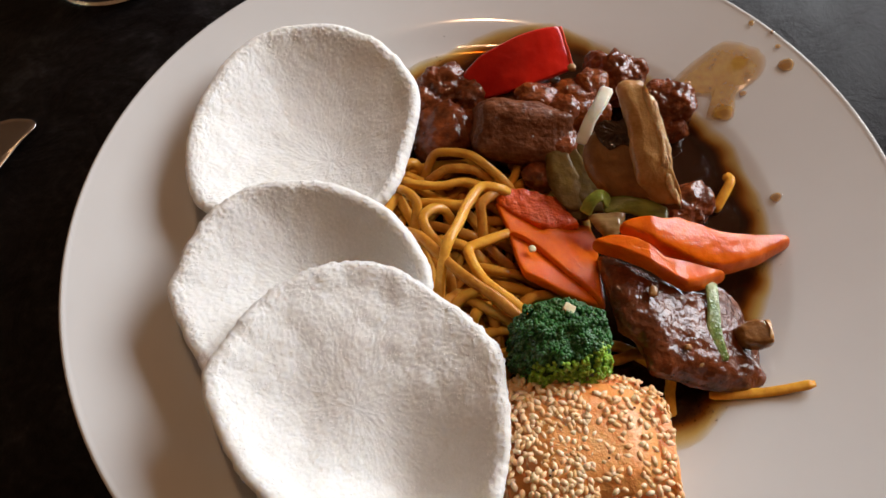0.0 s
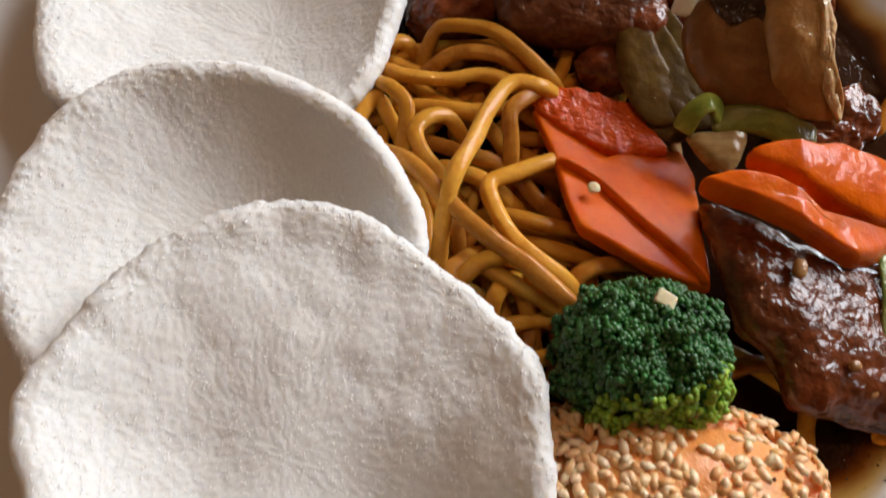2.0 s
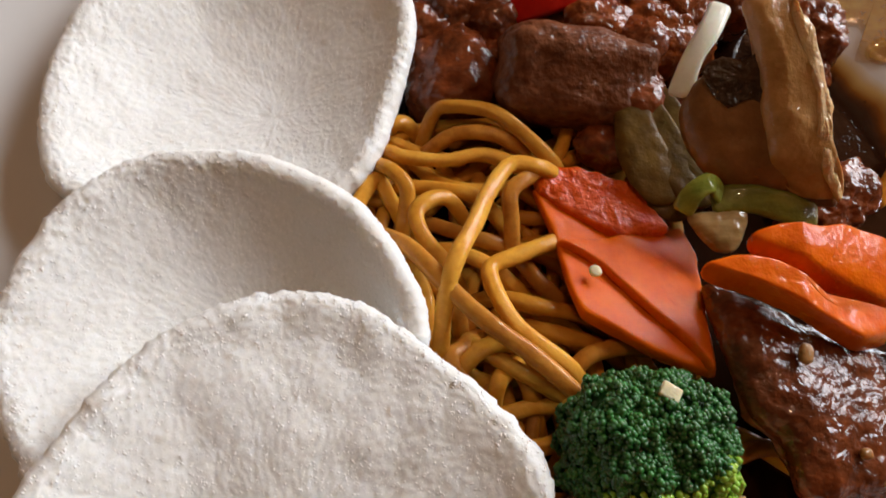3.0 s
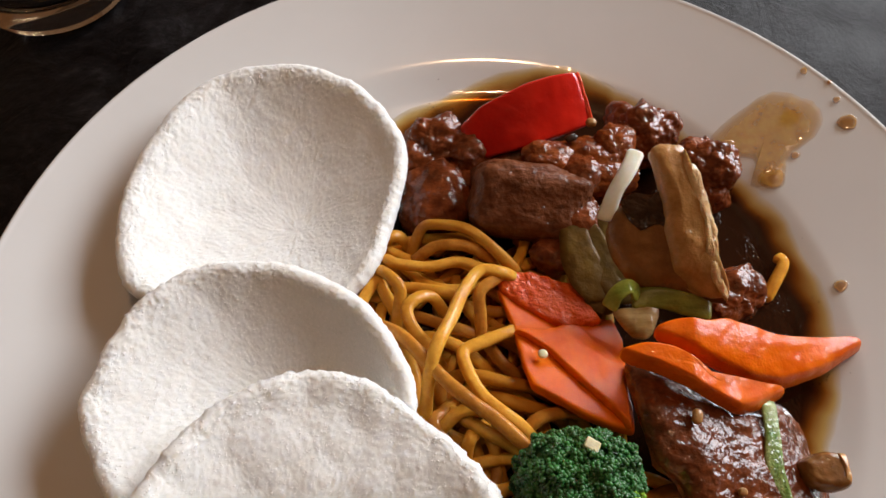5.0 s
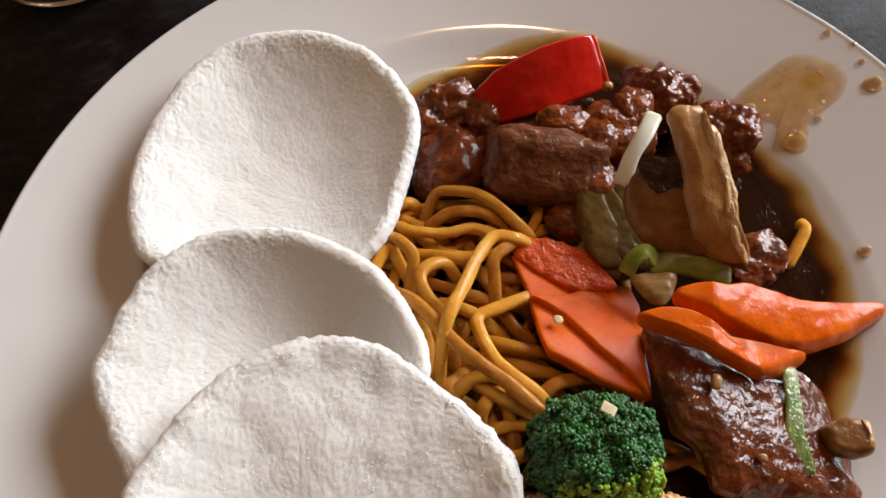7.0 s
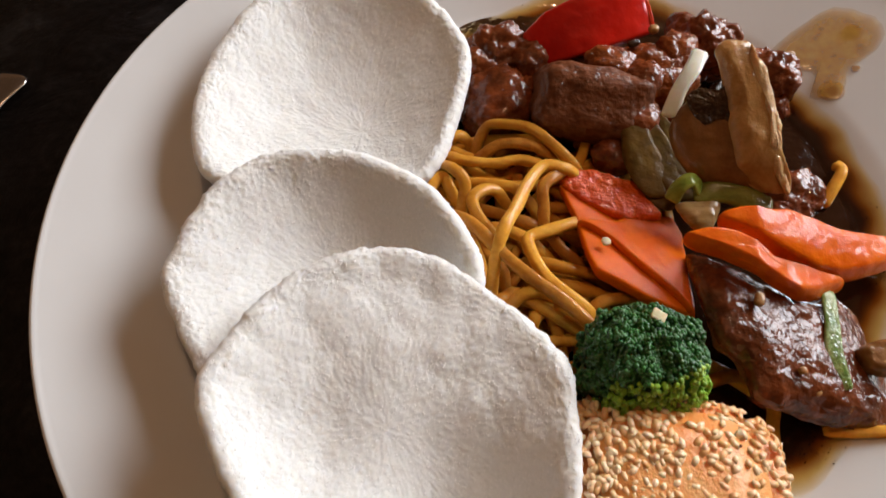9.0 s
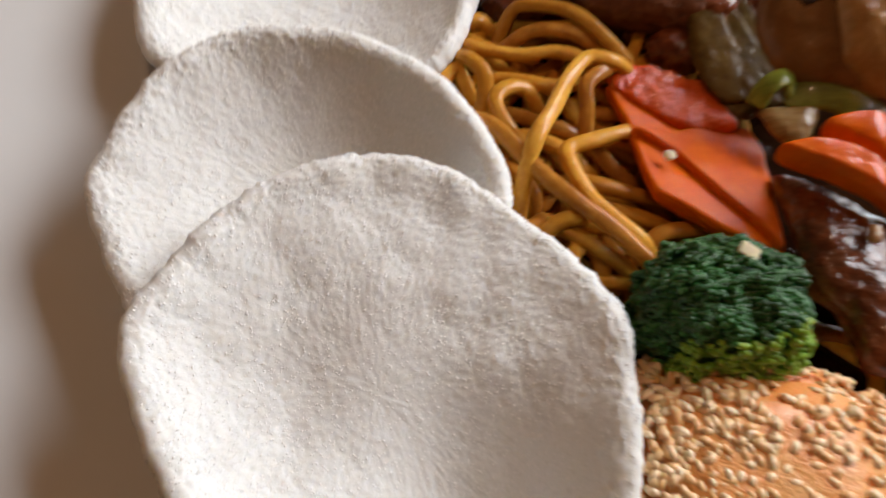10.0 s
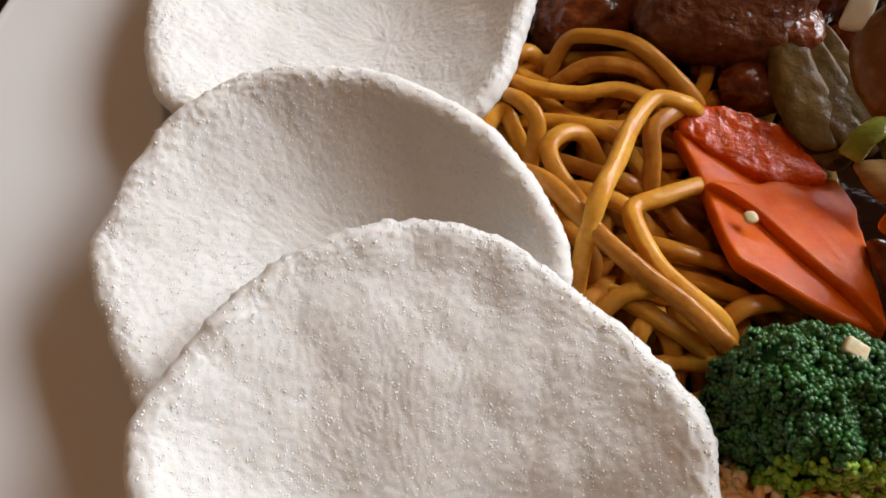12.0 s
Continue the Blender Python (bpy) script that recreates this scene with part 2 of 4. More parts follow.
ONION_SOFT = wet_food("stewed_onion", (0.22, 0.125, 0.035), (0.42, 0.29, 0.12), 90, 0.2, 0.4, 0.8, (1, 6, 1))
LEEK = wet_food("stewed_leek", (0.075, 0.036, 0.007), (0.16, 0.092, 0.018), 130, 0.3, 0.3, 0.15, None, 0.4)
SPRING = wet_food("spring_onion", (0.11, 0.15, 0.014), (0.34, 0.38, 0.06), 110, 0.4, 0.35, 0.9, (1, 4, 1))
SPRING_DULL = wet_food("limp_spring_onion", (0.09, 0.10, 0.012), (0.22, 0.22, 0.035), 110, 0.4, 0.35, 0.9, (1, 4, 1))
SCALLION = wet_food("green_scallion", (0.10, 0.19, 0.03), (0.36, 0.42, 0.16), 160, 0.8, 0.3, 1.0, (4, 1, 1))
GARLIC = wet_food("garlic", (0.72, 0.66, 0.42), (0.84, 0.80, 0.60), 200, 0.15, 0.4, 0.5)
GARLIC_BROWN = wet_food("soaked_garlic", (0.30, 0.15, 0.05), (0.44, 0.25, 0.10), 200, 0.2, 0.4, 0.7)
GRAVY = sauce_stuff()
GRAVY_THIN = thin_sauce_stuff()
SEED = seed_stuff()
SEED_EDGE = seed_stuff_joined()
TOAST = toast_stuff()
BUDS = broccoli_stuff("broccoli_buds", (0.006, 0.048, 0.008), (0.013, 0.105, 0.014), (0.04, 0.22, 0.03))
BUDS_PALE = broccoli_stuff("broccoli_pale_buds", (0.10, 0.26, 0.012), (0.22, 0.42, 0.02), (0.38, 0.56, 0.05))
STALK = wet_food("broccoli_stalk", (0.24, 0.36, 0.07), (0.40, 0.48, 0.14), 90, 0.2, 0.35, 0.3)
STEEL = material("brushed_steel", (0.62, 0.59, 0.56), 0.22, 1.0)
relief(STEEL, (noise_tex(STEEL, 300, 3, 0.6, (20, 1, 1)), 0.0002, 0.15))
GLASS = material("clear_glass", (1, 1, 1), 0.02, IOR=1.48)
bsdf(GLASS).inputs["Transmission Weight"].default_value = 1.0
DRINK = material("pale_drink", (0.95, 0.78, 0.48), 0.02, IOR=1.33)
bsdf(DRINK).inputs["Transmission Weight"].default_value = 1.0
# Unseen surfaces: wall tone chosen for warm bounce, ceiling darkened to reflect less.
WALL = room_paint("warm_bounce_wall", (0.60, 0.40, 0.23))
CEILING = room_paint("dim_bounce_ceiling", (0.34, 0.23, 0.135))
BOARDS = room_paint("dark_floor", (0.10, 0.06, 0.035))


# ---- mesh tools ----
def finish(name, bm, mat, parent=None, label="", smooth=True):
    me = bpy.data.meshes.new(name)
    bmesh.ops.recalc_face_normals(bm, faces=bm.faces)
    bm.to_mesh(me)
    bm.free()
    return attach(name, me, mat, parent, label, smooth)


def attach(name, me, mat, parent=None, label="", smooth=True):
    if mat and not me.materials:
        me.materials.append(mat)
    if smooth:
        me.polygons.foreach_set("use_smooth", [True] * len(me.polygons))
    ob = new(name, me)
    if parent:
        ob.parent = parent
        ob.matrix_parent_inverse = parent.matrix_world.inverted()
    if label:
        tagged(ob, label)
    return ob


def part(name, bm, mat, parent, label=""):
    return finish(name, bm, mat, parent, label)


def thing(name, label, category, group="", kind=""):
    return tagged(new(name), label, category, group, kind)


def box(bm, x0, x1, y0, y1, z0, z1, bevel=0.0):
    r = bmesh.ops.create_cube(bm, size=1)
    for v in r["verts"]:
        v.co = Vector(((x0 + x1) / 2 + v.co.x * (x1 - x0), (y0 + y1) / 2 + v.co.y * (y1 - y0), (z0 + z1) / 2 + v.co.z * (z1 - z0)))
    if bevel:
        edges = list({e for v in r["verts"] for e in v.link_edges})
        bmesh.ops.bevel(bm, geom=edges, offset=bevel, segments=3, affect="EDGES")
    return bm


def smooth_loop(points, count, sharp=0.0):
    """A closed curve through the points; sharp 1 keeps straight sides with corners a little rounded."""
    p = [Vector(q) for q in points]
    n, out = len(p), []
    lengths = [(p[(k + 1) % n] - p[k]).length for k in range(n)]
    total = sum(lengths)
    for i in range(count):
        d, k = total * i / count, 0
        while d > lengths[k]:
            d, k = d - lengths[k], k + 1
        t = d / lengths[k]
        a, b, c, e = p[k - 1], p[k], p[(k + 1) % n], p[(k + 2) % n]
        curve = 0.5 * (2 * b + (c - a) * t + (2 * a - 5 * b + 4 * c - e) * t * t + (3 * b - a - 3 * c + e) * t**3)
        out.append(curve.lerp(b.lerp(c, t), sharp))
    if sharp:
        for _ in range(2):
            out = [(out[k - 1] + 2 * out[k] + out[(k + 1) % count]) / 4 for k in range(count)]
    return out


def wobble(p, scale, seed=0.0):
    return noise.noise(Vector((p[0] * scale + seed, p[1] * scale - seed, (p[2] if len(p) > 2 else 0) * scale + 2 * seed)))


def dome(outline, mid, thick, segments=72, rings=16, sharp=0.0, crisp=4.0, rug=0.0, rug_scale=300, seed=1.0, centre=None, lower=1.0, fine=0.0, rim=1, lean=(0, 0)):
    """A flat body with this outline. mid(x, y, s, a) is the height of its middle; crisp: how steep its edge stands;
    rug: unevenness in metres; lean: how far its underside is shifted."""
    loop = smooth_loop(outline, segments, sharp)
    c = Vector(centre) if centre else sum(loop, Vector((0, 0))) / segments
    steps = [1 - (1 - k / rings) ** 1.8 for k in range(1, rings + 1)]
    bm = bmesh.new()
    layers = []
    for side in (1, -1):
        rows = []
        for s in steps:
            h = thick / 2 * max(0.0, 1 - s**crisp) ** 0.5 * (1 if side > 0 else lower)
            row = []
            for k, q in enumerate(loop):
                xy = c + (q - c) * s
                a = 2 * math.pi * k / segments
                z = mid(xy.x, xy.y, s, a) + side * h
                if rug:
                    at = (xy.x, xy.y, side * 0.004)
                    g = wobble(at, rug_scale, seed) * rug + wobble(at, rug_scale * 2.7, seed + 5) * rug * 0.45
                    if fine:
                        g += wobble(at, rug_scale * 8, seed + 9) * fine
                    z += g * side * min(1.0, s * s * 6)
                    xy = xy + (q - c).normalized() * g * s**rim
                xy = xy + Vector(lean) * (0.5 - side * h / thick)
                row.append((xy.x, xy.y, z))
            rows.append(row)
        layers.append(rows)
    top = [[bm.verts.new(v) for v in row] for row in layers[0]]
    bot = [[bm.verts.new(v) for v in row] for row in layers[1][:-1]] + [top[-1]]
    for rows, side in ((top, 1), (bot, -1)):
        mid_z = mid(c.x, c.y, 0, 0) + side * thick / 2 * (1 if side > 0 else lower)
        hub = bm.verts.new((c.x, c.y, mid_z))
        for k in range(segments):
            j = (k + 1) % segments
            bm.faces.new((hub, rows[0][k], rows[0][j]))
            for r in range(rings - 1):
                bm.faces.new((rows[r][k], rows[r + 1][k], rows[r + 1][j], rows[r][j]))
    return bm


def tube(points, width, height, sides=10, steps=7, seed=0.0, closed_tip=0.6):
    """A soft strand through the points, wider than it is high."""
    p = [Vector(q) for q in points]
    p = [2 * p[0] - p[1]] + p + [2 * p[-1] - p[-2]]
    line = []
    for k in range(1, len(p) - 2):
        a, b, c, e = p[k - 1:k + 3]
        for i in range(steps):
            t = i / steps
            line.append(0.5 * (2 * b + (c - a) * t + (2 * a - 5 * b + 4 * c - e) * t * t + (3 * b - a - 3 * c + e) * t**3))
    line.append(p[-2])
    bm = bmesh.new()
    rows, n = [], len(line)
    for i, q in enumerate(line):
        d = (line[min(i + 1, n - 1)] - line[max(i - 1, 0)]).normalized()
        right = d.cross(Vector((0, 0, 1)))
        right = right.normalized() if right.length > 1e-4 else Vector((1, 0, 0))
        up = right.cross(d)
        spin = wobble((q.x, q.y, q.z), 40, seed) * 0.9
        right, up = right * math.cos(spin) + up * math.sin(spin), up * math.cos(spin) - right * math.sin(spin)
        f = 1 + 0.10 * wobble((q.x, q.y, q.z), 160, seed + 3)
        if i in (0, n - 1):
            f *= closed_tip
        row = []
        for k in range(sides):
            a = 2 * math.pi * k / sides
            ca, sa = math.cos(a), math.sin(a)
            ca, sa = math.copysign(abs(ca) ** 0.75, ca), math.copysign(abs(sa) ** 0.75, sa)
            row.append(bm.verts.new(q + right * (width / 2 * f * ca) + up * (height / 2 * f * sa)))
        rows.append(row)
    for a, b in zip(rows, rows[1:]):
        for k in range(sides):
            bm.faces.new((a[k], a[(k + 1) % sides], b[(k + 1) % sides], b[k]))
    bm.faces.new(rows[0])
    bm.faces.new(rows[-1])
    return bm


def lathe(profile, segments=96):
    bm = bmesh.new()
    rows = []
    for r, z in profile:
        if r < 1e-6:
            rows.append([bm.verts.new((0, 0, z))])
        else:
            rows.append([bm.verts.new((r * math.cos(2 * math.pi * k / segments), r * math.sin(2 * math.pi * k / segments), z)) for k in range(segments)])
    for a, b in zip(rows, rows[1:]):
        for k in range(segments):
            j = (k + 1) % segments
            if len(a) == 1 and len(b) > 1:
                bm.faces.new((a[0], b[k], b[j]))
            elif len(b) == 1 and len(a) > 1:
                bm.faces.new((a[k], b[0], a[j]))
            elif len(a) > 1:
                bm.faces.new((a[k], b[k], b[j], a[j]))
    return bm


def soft_profile(points, steps=5):
    p = [Vector(q) for q in points]
    p = [2 * p[0] - p[1]] + p + [2 * p[-1] - p[-2]]
    out = []
    for k in range(1, len(p) - 2):
        a, b, c, e = p[k - 1:k + 3]
        for i in range(steps):
            t = i / steps
            out.append(0.5 * (2 * b + (c - a) * t + (2 * a - 5 * b + 4 * c - e) * t * t + (3 * b - a - 3 * c + e) * t**3))
    return [tuple(q) for q in out] + [tuple(p[-2])]


def chunk(centre, radii, turn=(0, 0, 0), lumps=0.22, scale=90, seed=1.0, square=0.75, fine=0.05, detail=5, knob=1.0):
    """An uneven lump of meat."""
    bm = bmesh.new()
    bmesh.ops.create_icosphere(bm, subdivisions=detail, radius=1)
    m = pose(*centre, *turn)
    for v in bm.verts:
        d = v.co.normalized()
        q = Vector([math.copysign(abs(a) ** square, a) for a in d])
        p = Vector((q.x * radii[0], q.y * radii[1], q.z * radii[2]))
        lobes = abs(wobble(p, scale * 1.3, seed)) + 0.4 * abs(wobble(p, scale * 2.3, seed + 4)) - 0.35
        g = 1 + lumps * (0.8 * wobble(p, scale * 0.6, seed + 1) + knob * lobes + (1 - knob) * 0.5 * wobble(p, scale * 2.3, seed + 4)) + fine * wobble(p, scale * 7, seed + 8) + fine * 0.6 * wobble(p, scale * 14, seed + 2)
        v.co = m @ (p * g)
    return bm


def mm(*points):
    return [tuple(v / 1000 for v in p) for p in points]


# ---- room: unseen shell, added to close in and bounce the light ----
def wall_box(name, *bounds, mat=WALL):
    return tagged(finish(name, box(bmesh.new(), *bounds), mat, smooth=False), kind="structure")


wy0, wy1 = WINDOW_Y - WINDOW_W / 2, WINDOW_Y + WINDOW_W / 2
wz0, wz1 = WINDOW_Z - WINDOW_H / 2, WINDOW_Z + WINDOW_H / 2
ex0, ex1 = WALL_X + 0.01, WALL_X + 0.16
bm = bmesh.new()
box(bm, ex0, ex1, -2.6, wy0, -0.75, 1.95)
box(bm, ex0, ex1, wy1, 2.6, -0.75, 1.95)
box(bm, ex0, ex1, wy0, wy1, -0.75, wz0)
box(bm, ex0, ex1, wy0, wy1, wz1, 1.95)
tagged(finish("wall_east", bm, WALL, smooth=False), kind="structure")
wall_box("wall_south", -2.6, ex1, -2.75, -2.6, -0.75, 1.95)
wall_box("wall_north", -2.6, ex1, 2.6, 2.75, -0.75, 1.95)
wall_box("wall_west", -2.75, -2.6, -2.75, 2.75, -0.75, 1.95)
wall_box("floor", -2.75, ex1, -2.75, 2.75, -0.85, -0.75, mat=BOARDS)
wall_box("ceiling", -2.75, ex1, -2.75, 2.75, 1.95, 2.05, mat=CEILING)

# ---- table ----
table = thing("dining_table", "dark brown glossy laminate dining table under the plate", "table")
part("tabletop", box(bmesh.new(), -0.55, 0.60, -0.40, 0.85, -0.03, 0, 0.004), TABLE, table)
for lx in (-0.48, 0.53):
    for ly in (-0.33, 0.78):
        part("leg", box(bmesh.new(), lx - 0.03, lx + 0.03, ly - 0.03, ly + 0.03, -0.75, -0.03, 0.004), TABLE, table)

# ---- plate ----
WELL = [(0.0, 0.0095), (0.05, 0.0097), (0.078, 0.0102), (0.088, 0.0119), (0.094, 0.0142), (0.1015, 0.0177), (0.1055, 0.0191), (0.112, 0.0211), (0.120, 0.0236), (0.133, 0.0277), (0.1385, 0.0295)]


def plate_z(x, y):
    r = math.hypot(x, y)
    for (r0, z0), (r1, z1) in zip(WELL, WELL[1:]):
        if r <= r1:
            return z0 + (z1 - z0) * (r - r0) / (r1 - r0)
    return WELL[-1][1]


profile = soft_profile(WELL, 5) + soft_profile([(0.1392, 0.0300), (0.1400, 0.0296), (0.1402, 0.0287), (0.1392, 0.0275), (0.131, 0.0228), (0.118, 0.0180), (0.103, 0.0125), (0.092, 0.0065), (0.085, 0.0025), (0.082, 0.0003), (0.078, 0.0001), (0.075, 0.0025), (0.0, 0.003)], 4)
tagged(finish("dinner_plate", lathe(profile, 160), PORCELAIN), "large round white glazed dinner plate on the table", "plate")


# ---- gravy ----
def gravy(name, outline, label, level, thick, depth, segments=96, rings=18, edge=0.35, wave=0.03, seed=1.0):
    """A pool that lies on the plate: outline in metres, level(x, y) its surface."""
    loop = smooth_loop(outline, segments)
    loop = [q * (1 + wave * wobble((q.x, q.y), 60, seed) + wave * 0.5 * wobble((q.x, q.y), 190, seed)) if name == "gravy_pool" else q + Vector((1, 1)) * 0.0008 * wobble((q.x, q.y), 300, seed) for q in loop]
    c = sum(loop, Vector((0, 0))) / segments
    bm = bmesh.new()
    layer = bm.verts.layers.float.new("depth")
    rows = []
    for r in range(1, rings + 1):
        s = 1 - (1 - r / rings) ** 1.6
        row = []
        for q in loop:
            xy = c + (q - c) * s
            inner = min(1.0, (1 - s) / edge)
            v = bm.verts.new((xy.x, xy.y, level(xy.x, xy.y, s) + thick * (1 - s**6)))
            v[layer] = max(0.0, min(1.0, depth * inner + 0.22 * depth * wobble((xy.x, xy.y), 120, seed) * min(1, inner * 3)))
            row.append(v)
        rows.append(row)
    hub = bm.verts.new((c.x, c.y, level(c.x, c.y, 0) + thick))
    hub[layer] = depth
    for k in range(segments):
        j = (k + 1) % segments
        bm.faces.new((hub, rows[0][k], rows[0][j]))
        for a, b in zip(rows, rows[1:]):
            bm.faces.new((a[k], b[k], b[j], a[j]))
    return tagged(finish(name, bm, GRAVY if name == "gravy_pool" else GRAVY_THIN), label, "sauce")


pool = mm((-28, 80), (-9, 91), (10, 98), (32, 99), (52, 86), (74, 64), (88, 44), (96, 24), (99, 3), (96, -16), (90, -32), (82, -49), (68, -67), (54, -77), (20, -72), (-15, -50), (-35, 0), (-40, 50))
gravy("gravy_pool", pool, "glossy dark brown gravy pooled round the meat", lambda x, y, s: max(0.0131, plate_z(x, y) + 0.0003), 0.0, 1.0, 140, 30, 0.22, 0.015)
rim_level = lambda x, y, s: plate_z(x, y) + 0.0004
gravy("gravy_splash", mm((74, 61), (78, 68), (88, 75), (97, 79), (106, 75), (110, 68), (107, 61), (98, 55), (96, 49), (91, 46), (86, 48), (88, 56)), "thin amber gravy splash drying on the plate rim", rim_level, 0.0004, 0.06, 60, 10, 0.35)
for x, y, r, d in ((92, 48.5, 4.0, 0.13), (101, 69, 3.0, 0.13), (116.2, 63.5, 3.0, 0.24), (102.5, 10.1, 1.9, 0.2), (107.4, 84.5, 1.3, 0.14), (114.6, 72, 1.2, 0.14), (99.6, 55.1, 1.4, 0.14), (114.3, 79.3, 1.0, 0.13)):
    ring = mm(*[(x + r * math.cos(a), y + r * math.sin(a)) for a in (0, 1.05, 2.09, 3.14, 4.19, 5.24)])
    tagged(gravy("gravy_drop", ring, "small amber gravy drop on the plate rim", rim_level, 0.0003, d, 24, 6, 0.7), group="gravy drops on the rim")


# ---- prawn crackers ----
def cracker(label, outline, centre, level, seed, thick=0.0048, lumps=0.0004, segments=540, rings=104):
    """A puffed sheet of even thickness with a round, frothy rim. level(u, v, s, a): its height; u, v from -1 to 1 across it."""
    c = Vector((centre[0] / 1000, centre[1] / 1000))
    loop = smooth_loop(mm(*outline), segments)
    ragged = [(q - c).normalized() * (0.0006 * wobble(q, 130, seed) + 0.0005 * wobble(q, 420, seed)) for q in loop]
    steps = [1 - (1 - k / rings) ** 1.35 for k in range(rings + 1)]
    steps[0] = 0.01
    middle = np.zeros((rings + 1, segments, 3))
    for r, t in enumerate(steps):
        for k, q in enumerate(loop):
            p = c + (q - c) * t + ragged[k] * t**14
            u, v = (p.x - c.x) / 0.042, (p.y - c.y) / 0.042
            z = level(u, v, t, math.atan2(v, u)) / 1000
            middle[r, k] = (p.x, p.y, z + 0.0009 * wobble(p, 55, seed) + lumps * wobble(p, 150, seed + 2) * min(1.0, 4 * t * t))
    along = np.roll(middle, -1, axis=1) - np.roll(middle, 1, axis=1)
    normal = np.cross(np.gradient(middle, axis=0), along)
    normal /= np.linalg.norm(normal, axis=2, keepdims=True) + 1e-12
    normal[:4] = normal[4].mean(axis=0)
    normal *= np.sign(normal[4, 0, 2])
    bm = bmesh.new()
    sheets = []
    for side in (1, -1):
        rows = []
        for r, t in enumerate(steps):
            if side < 0 and r == rings:
                rows.append(sheets[0][-1])
                continue
            out = max(0.0, (t - 0.935) / 0.065)
            h = thick / 2 * math.sqrt(max(0.0, 1 - out * out)) * (1 + 0.12 * max(0.0, (t - 0.8) / 0.2))
            froth = 1 + 1.6 * max(0.0, (t - 0.86) / 0.14)
            row = []
            for k in range(segments):
                p = Vector(middle[r, k])
                at = (p.x, p.y, p.z + side * 0.02)
                g = 0.00008 * wobble(at, 280, seed) + froth * (0.00012 * wobble(at, 620, seed + 5) + 0.00014 * wobble(at, 1150, seed + 9))
                if r == rings:
                    row.append(bm.verts.new(p + (p - Vector((c.x, c.y, p.z))).normalized() * g * 1.5))
                else:
                    row.append(bm.verts.new(p + Vector(normal[r, k]) * (side * (h + g))))
            rows.append(row)
        sheets.append(rows)
        for a, b in zip(rows, rows[1:]):
            for k in range(segments):
                bm.faces.new((a[k], b[k], b[(k + 1) % segments], a[(k + 1) % segments]))
        bm.faces.new(rows[0])
    # Scattered white grains, added to stand in for the surface glints.
    rng = random.Random(int(seed * 10))
    unit = bmesh.new()
    bmesh.ops.create_icosphere(unit, subdivisions=1, radius=1)
    ball = np.array([v.co for v in unit.verts])
    ball_faces = np.array([[v.index for v in f.verts] for f in unit.faces])
    unit.free()
    verts, faces = [], []
    for i in range(6000):
        t = 1 - (1 - min(0.995, math.sqrt(rng.random()))) ** (1 / 1.35)
        r, k = int(t * rings), rng.randrange(segments)
        p, n = sheets[0][r][k].co, Vector(normal[r, k])
        size = rng.uniform(0.00009, 0.00020) * (1.25 if steps[r] > 0.9 else 1.0)
        turn = (n + Vector((rng.gauss(0, 0.3), rng.gauss(0, 0.3), 0))).normalized().to_track_quat("Z", "X").to_matrix() @ Euler((0, 0, rng.uniform(0, 6.28))).to_matrix()
        shape = ball * (size * rng.uniform(1.0, 2.4), size, size * 0.55)
        faces.append(ball_faces + len(ball) * len(verts))
        verts.append(shape @ np.array(turn).T + np.array(p - n * size * 0.2))
    ob = tagged(finish("prawn_cracker", bm, CRACKER), label, "cracker", "prawn crackers on the plate")
    me = bpy.data.meshes.new("glint_crust")
    me.from_pydata(np.concatenate(verts).tolist(), [], np.concatenate(faces).tolist())
    tagged(attach("glint_crust", me, GLINT_GRAIN, ob), "tiny white grains added for the cracker's sparkle", kind="stuff")
    return ob


def cup_upper(u, v, s, a):
    cu, sv = math.cos(a), math.sin(a)
    rim = 33.0 - 5.0 * max(0.0, cu) ** 2 + 2.5 * max(0.0, sv) ** 2 - 4.0 * max(0.0, -sv) ** 2 - 9 * max(0.0, -sv) ** 6 * s**6
    return 15.6 + (rim - 15.6) * s ** (1.9 - 0.1 * cu)


def cup_middle(u, v, s, a):
    cu, sv = math.cos(a), math.sin(a)
    rim = 36 + 1.5 * sv + 1.0 * max(0.0, cu) ** 2 - 9 * max(0.0, -sv) ** 2 * math.exp(-(((cu - 0.3) / 0.6) ** 2))
    return 18.5 + (rim - 18.5) * s ** (1.75 + 0.4 * cu)


def sheet_lower(u, v, s, a):
    curl = 9.5 * (0.5 + 0.5 * math.cos(a - 3.65)) ** 1.4 * s**5 + 4.5 * max(0.0, math.cos(a + 0.8)) * s**4
    dent = 16 * math.exp(-(((u - 0.42) / 0.5) ** 2 + ((v + 0.52) / 0.5) ** 2)) + 2.5 * math.exp(-(((u + 0.35) / 0.35) ** 2 + ((v + 0.1) / 0.5) ** 2))
    return 35.0 + 1.5 * s**3 + curl - dent


cracker("white puffed prawn cracker, cupped, lying on the plate", ((-103, 20), (-104.3, 35), (-100.5, 54), (-89.5, 75.5), (-74, 84), (-57, 84), (-42.5, 79), (-33.5, 72), (-27, 63.5), (-23, 54), (-23.5, 44), (-26.5, 30), (-30.5, 16), (-37, 6), (-48, 1), (-63, -1), (-80, 0), (-93, 3), (-100, 10)), (-56, 32), cup_upper, 3.1)
cracker("white puffed prawn cracker, deeply cupped, overlapping another", ((-100, -31), (-99, -21), (-92.8, -3.8), (-79, 8.5), (-62, 10), (-48, 7), (-33, -2), (-23, -17), (-20, -29), (-23, -42), (-40, -50), (-62, -56), (-82, -58), (-92, -46)), (-50, -26), cup_middle, 7.7)
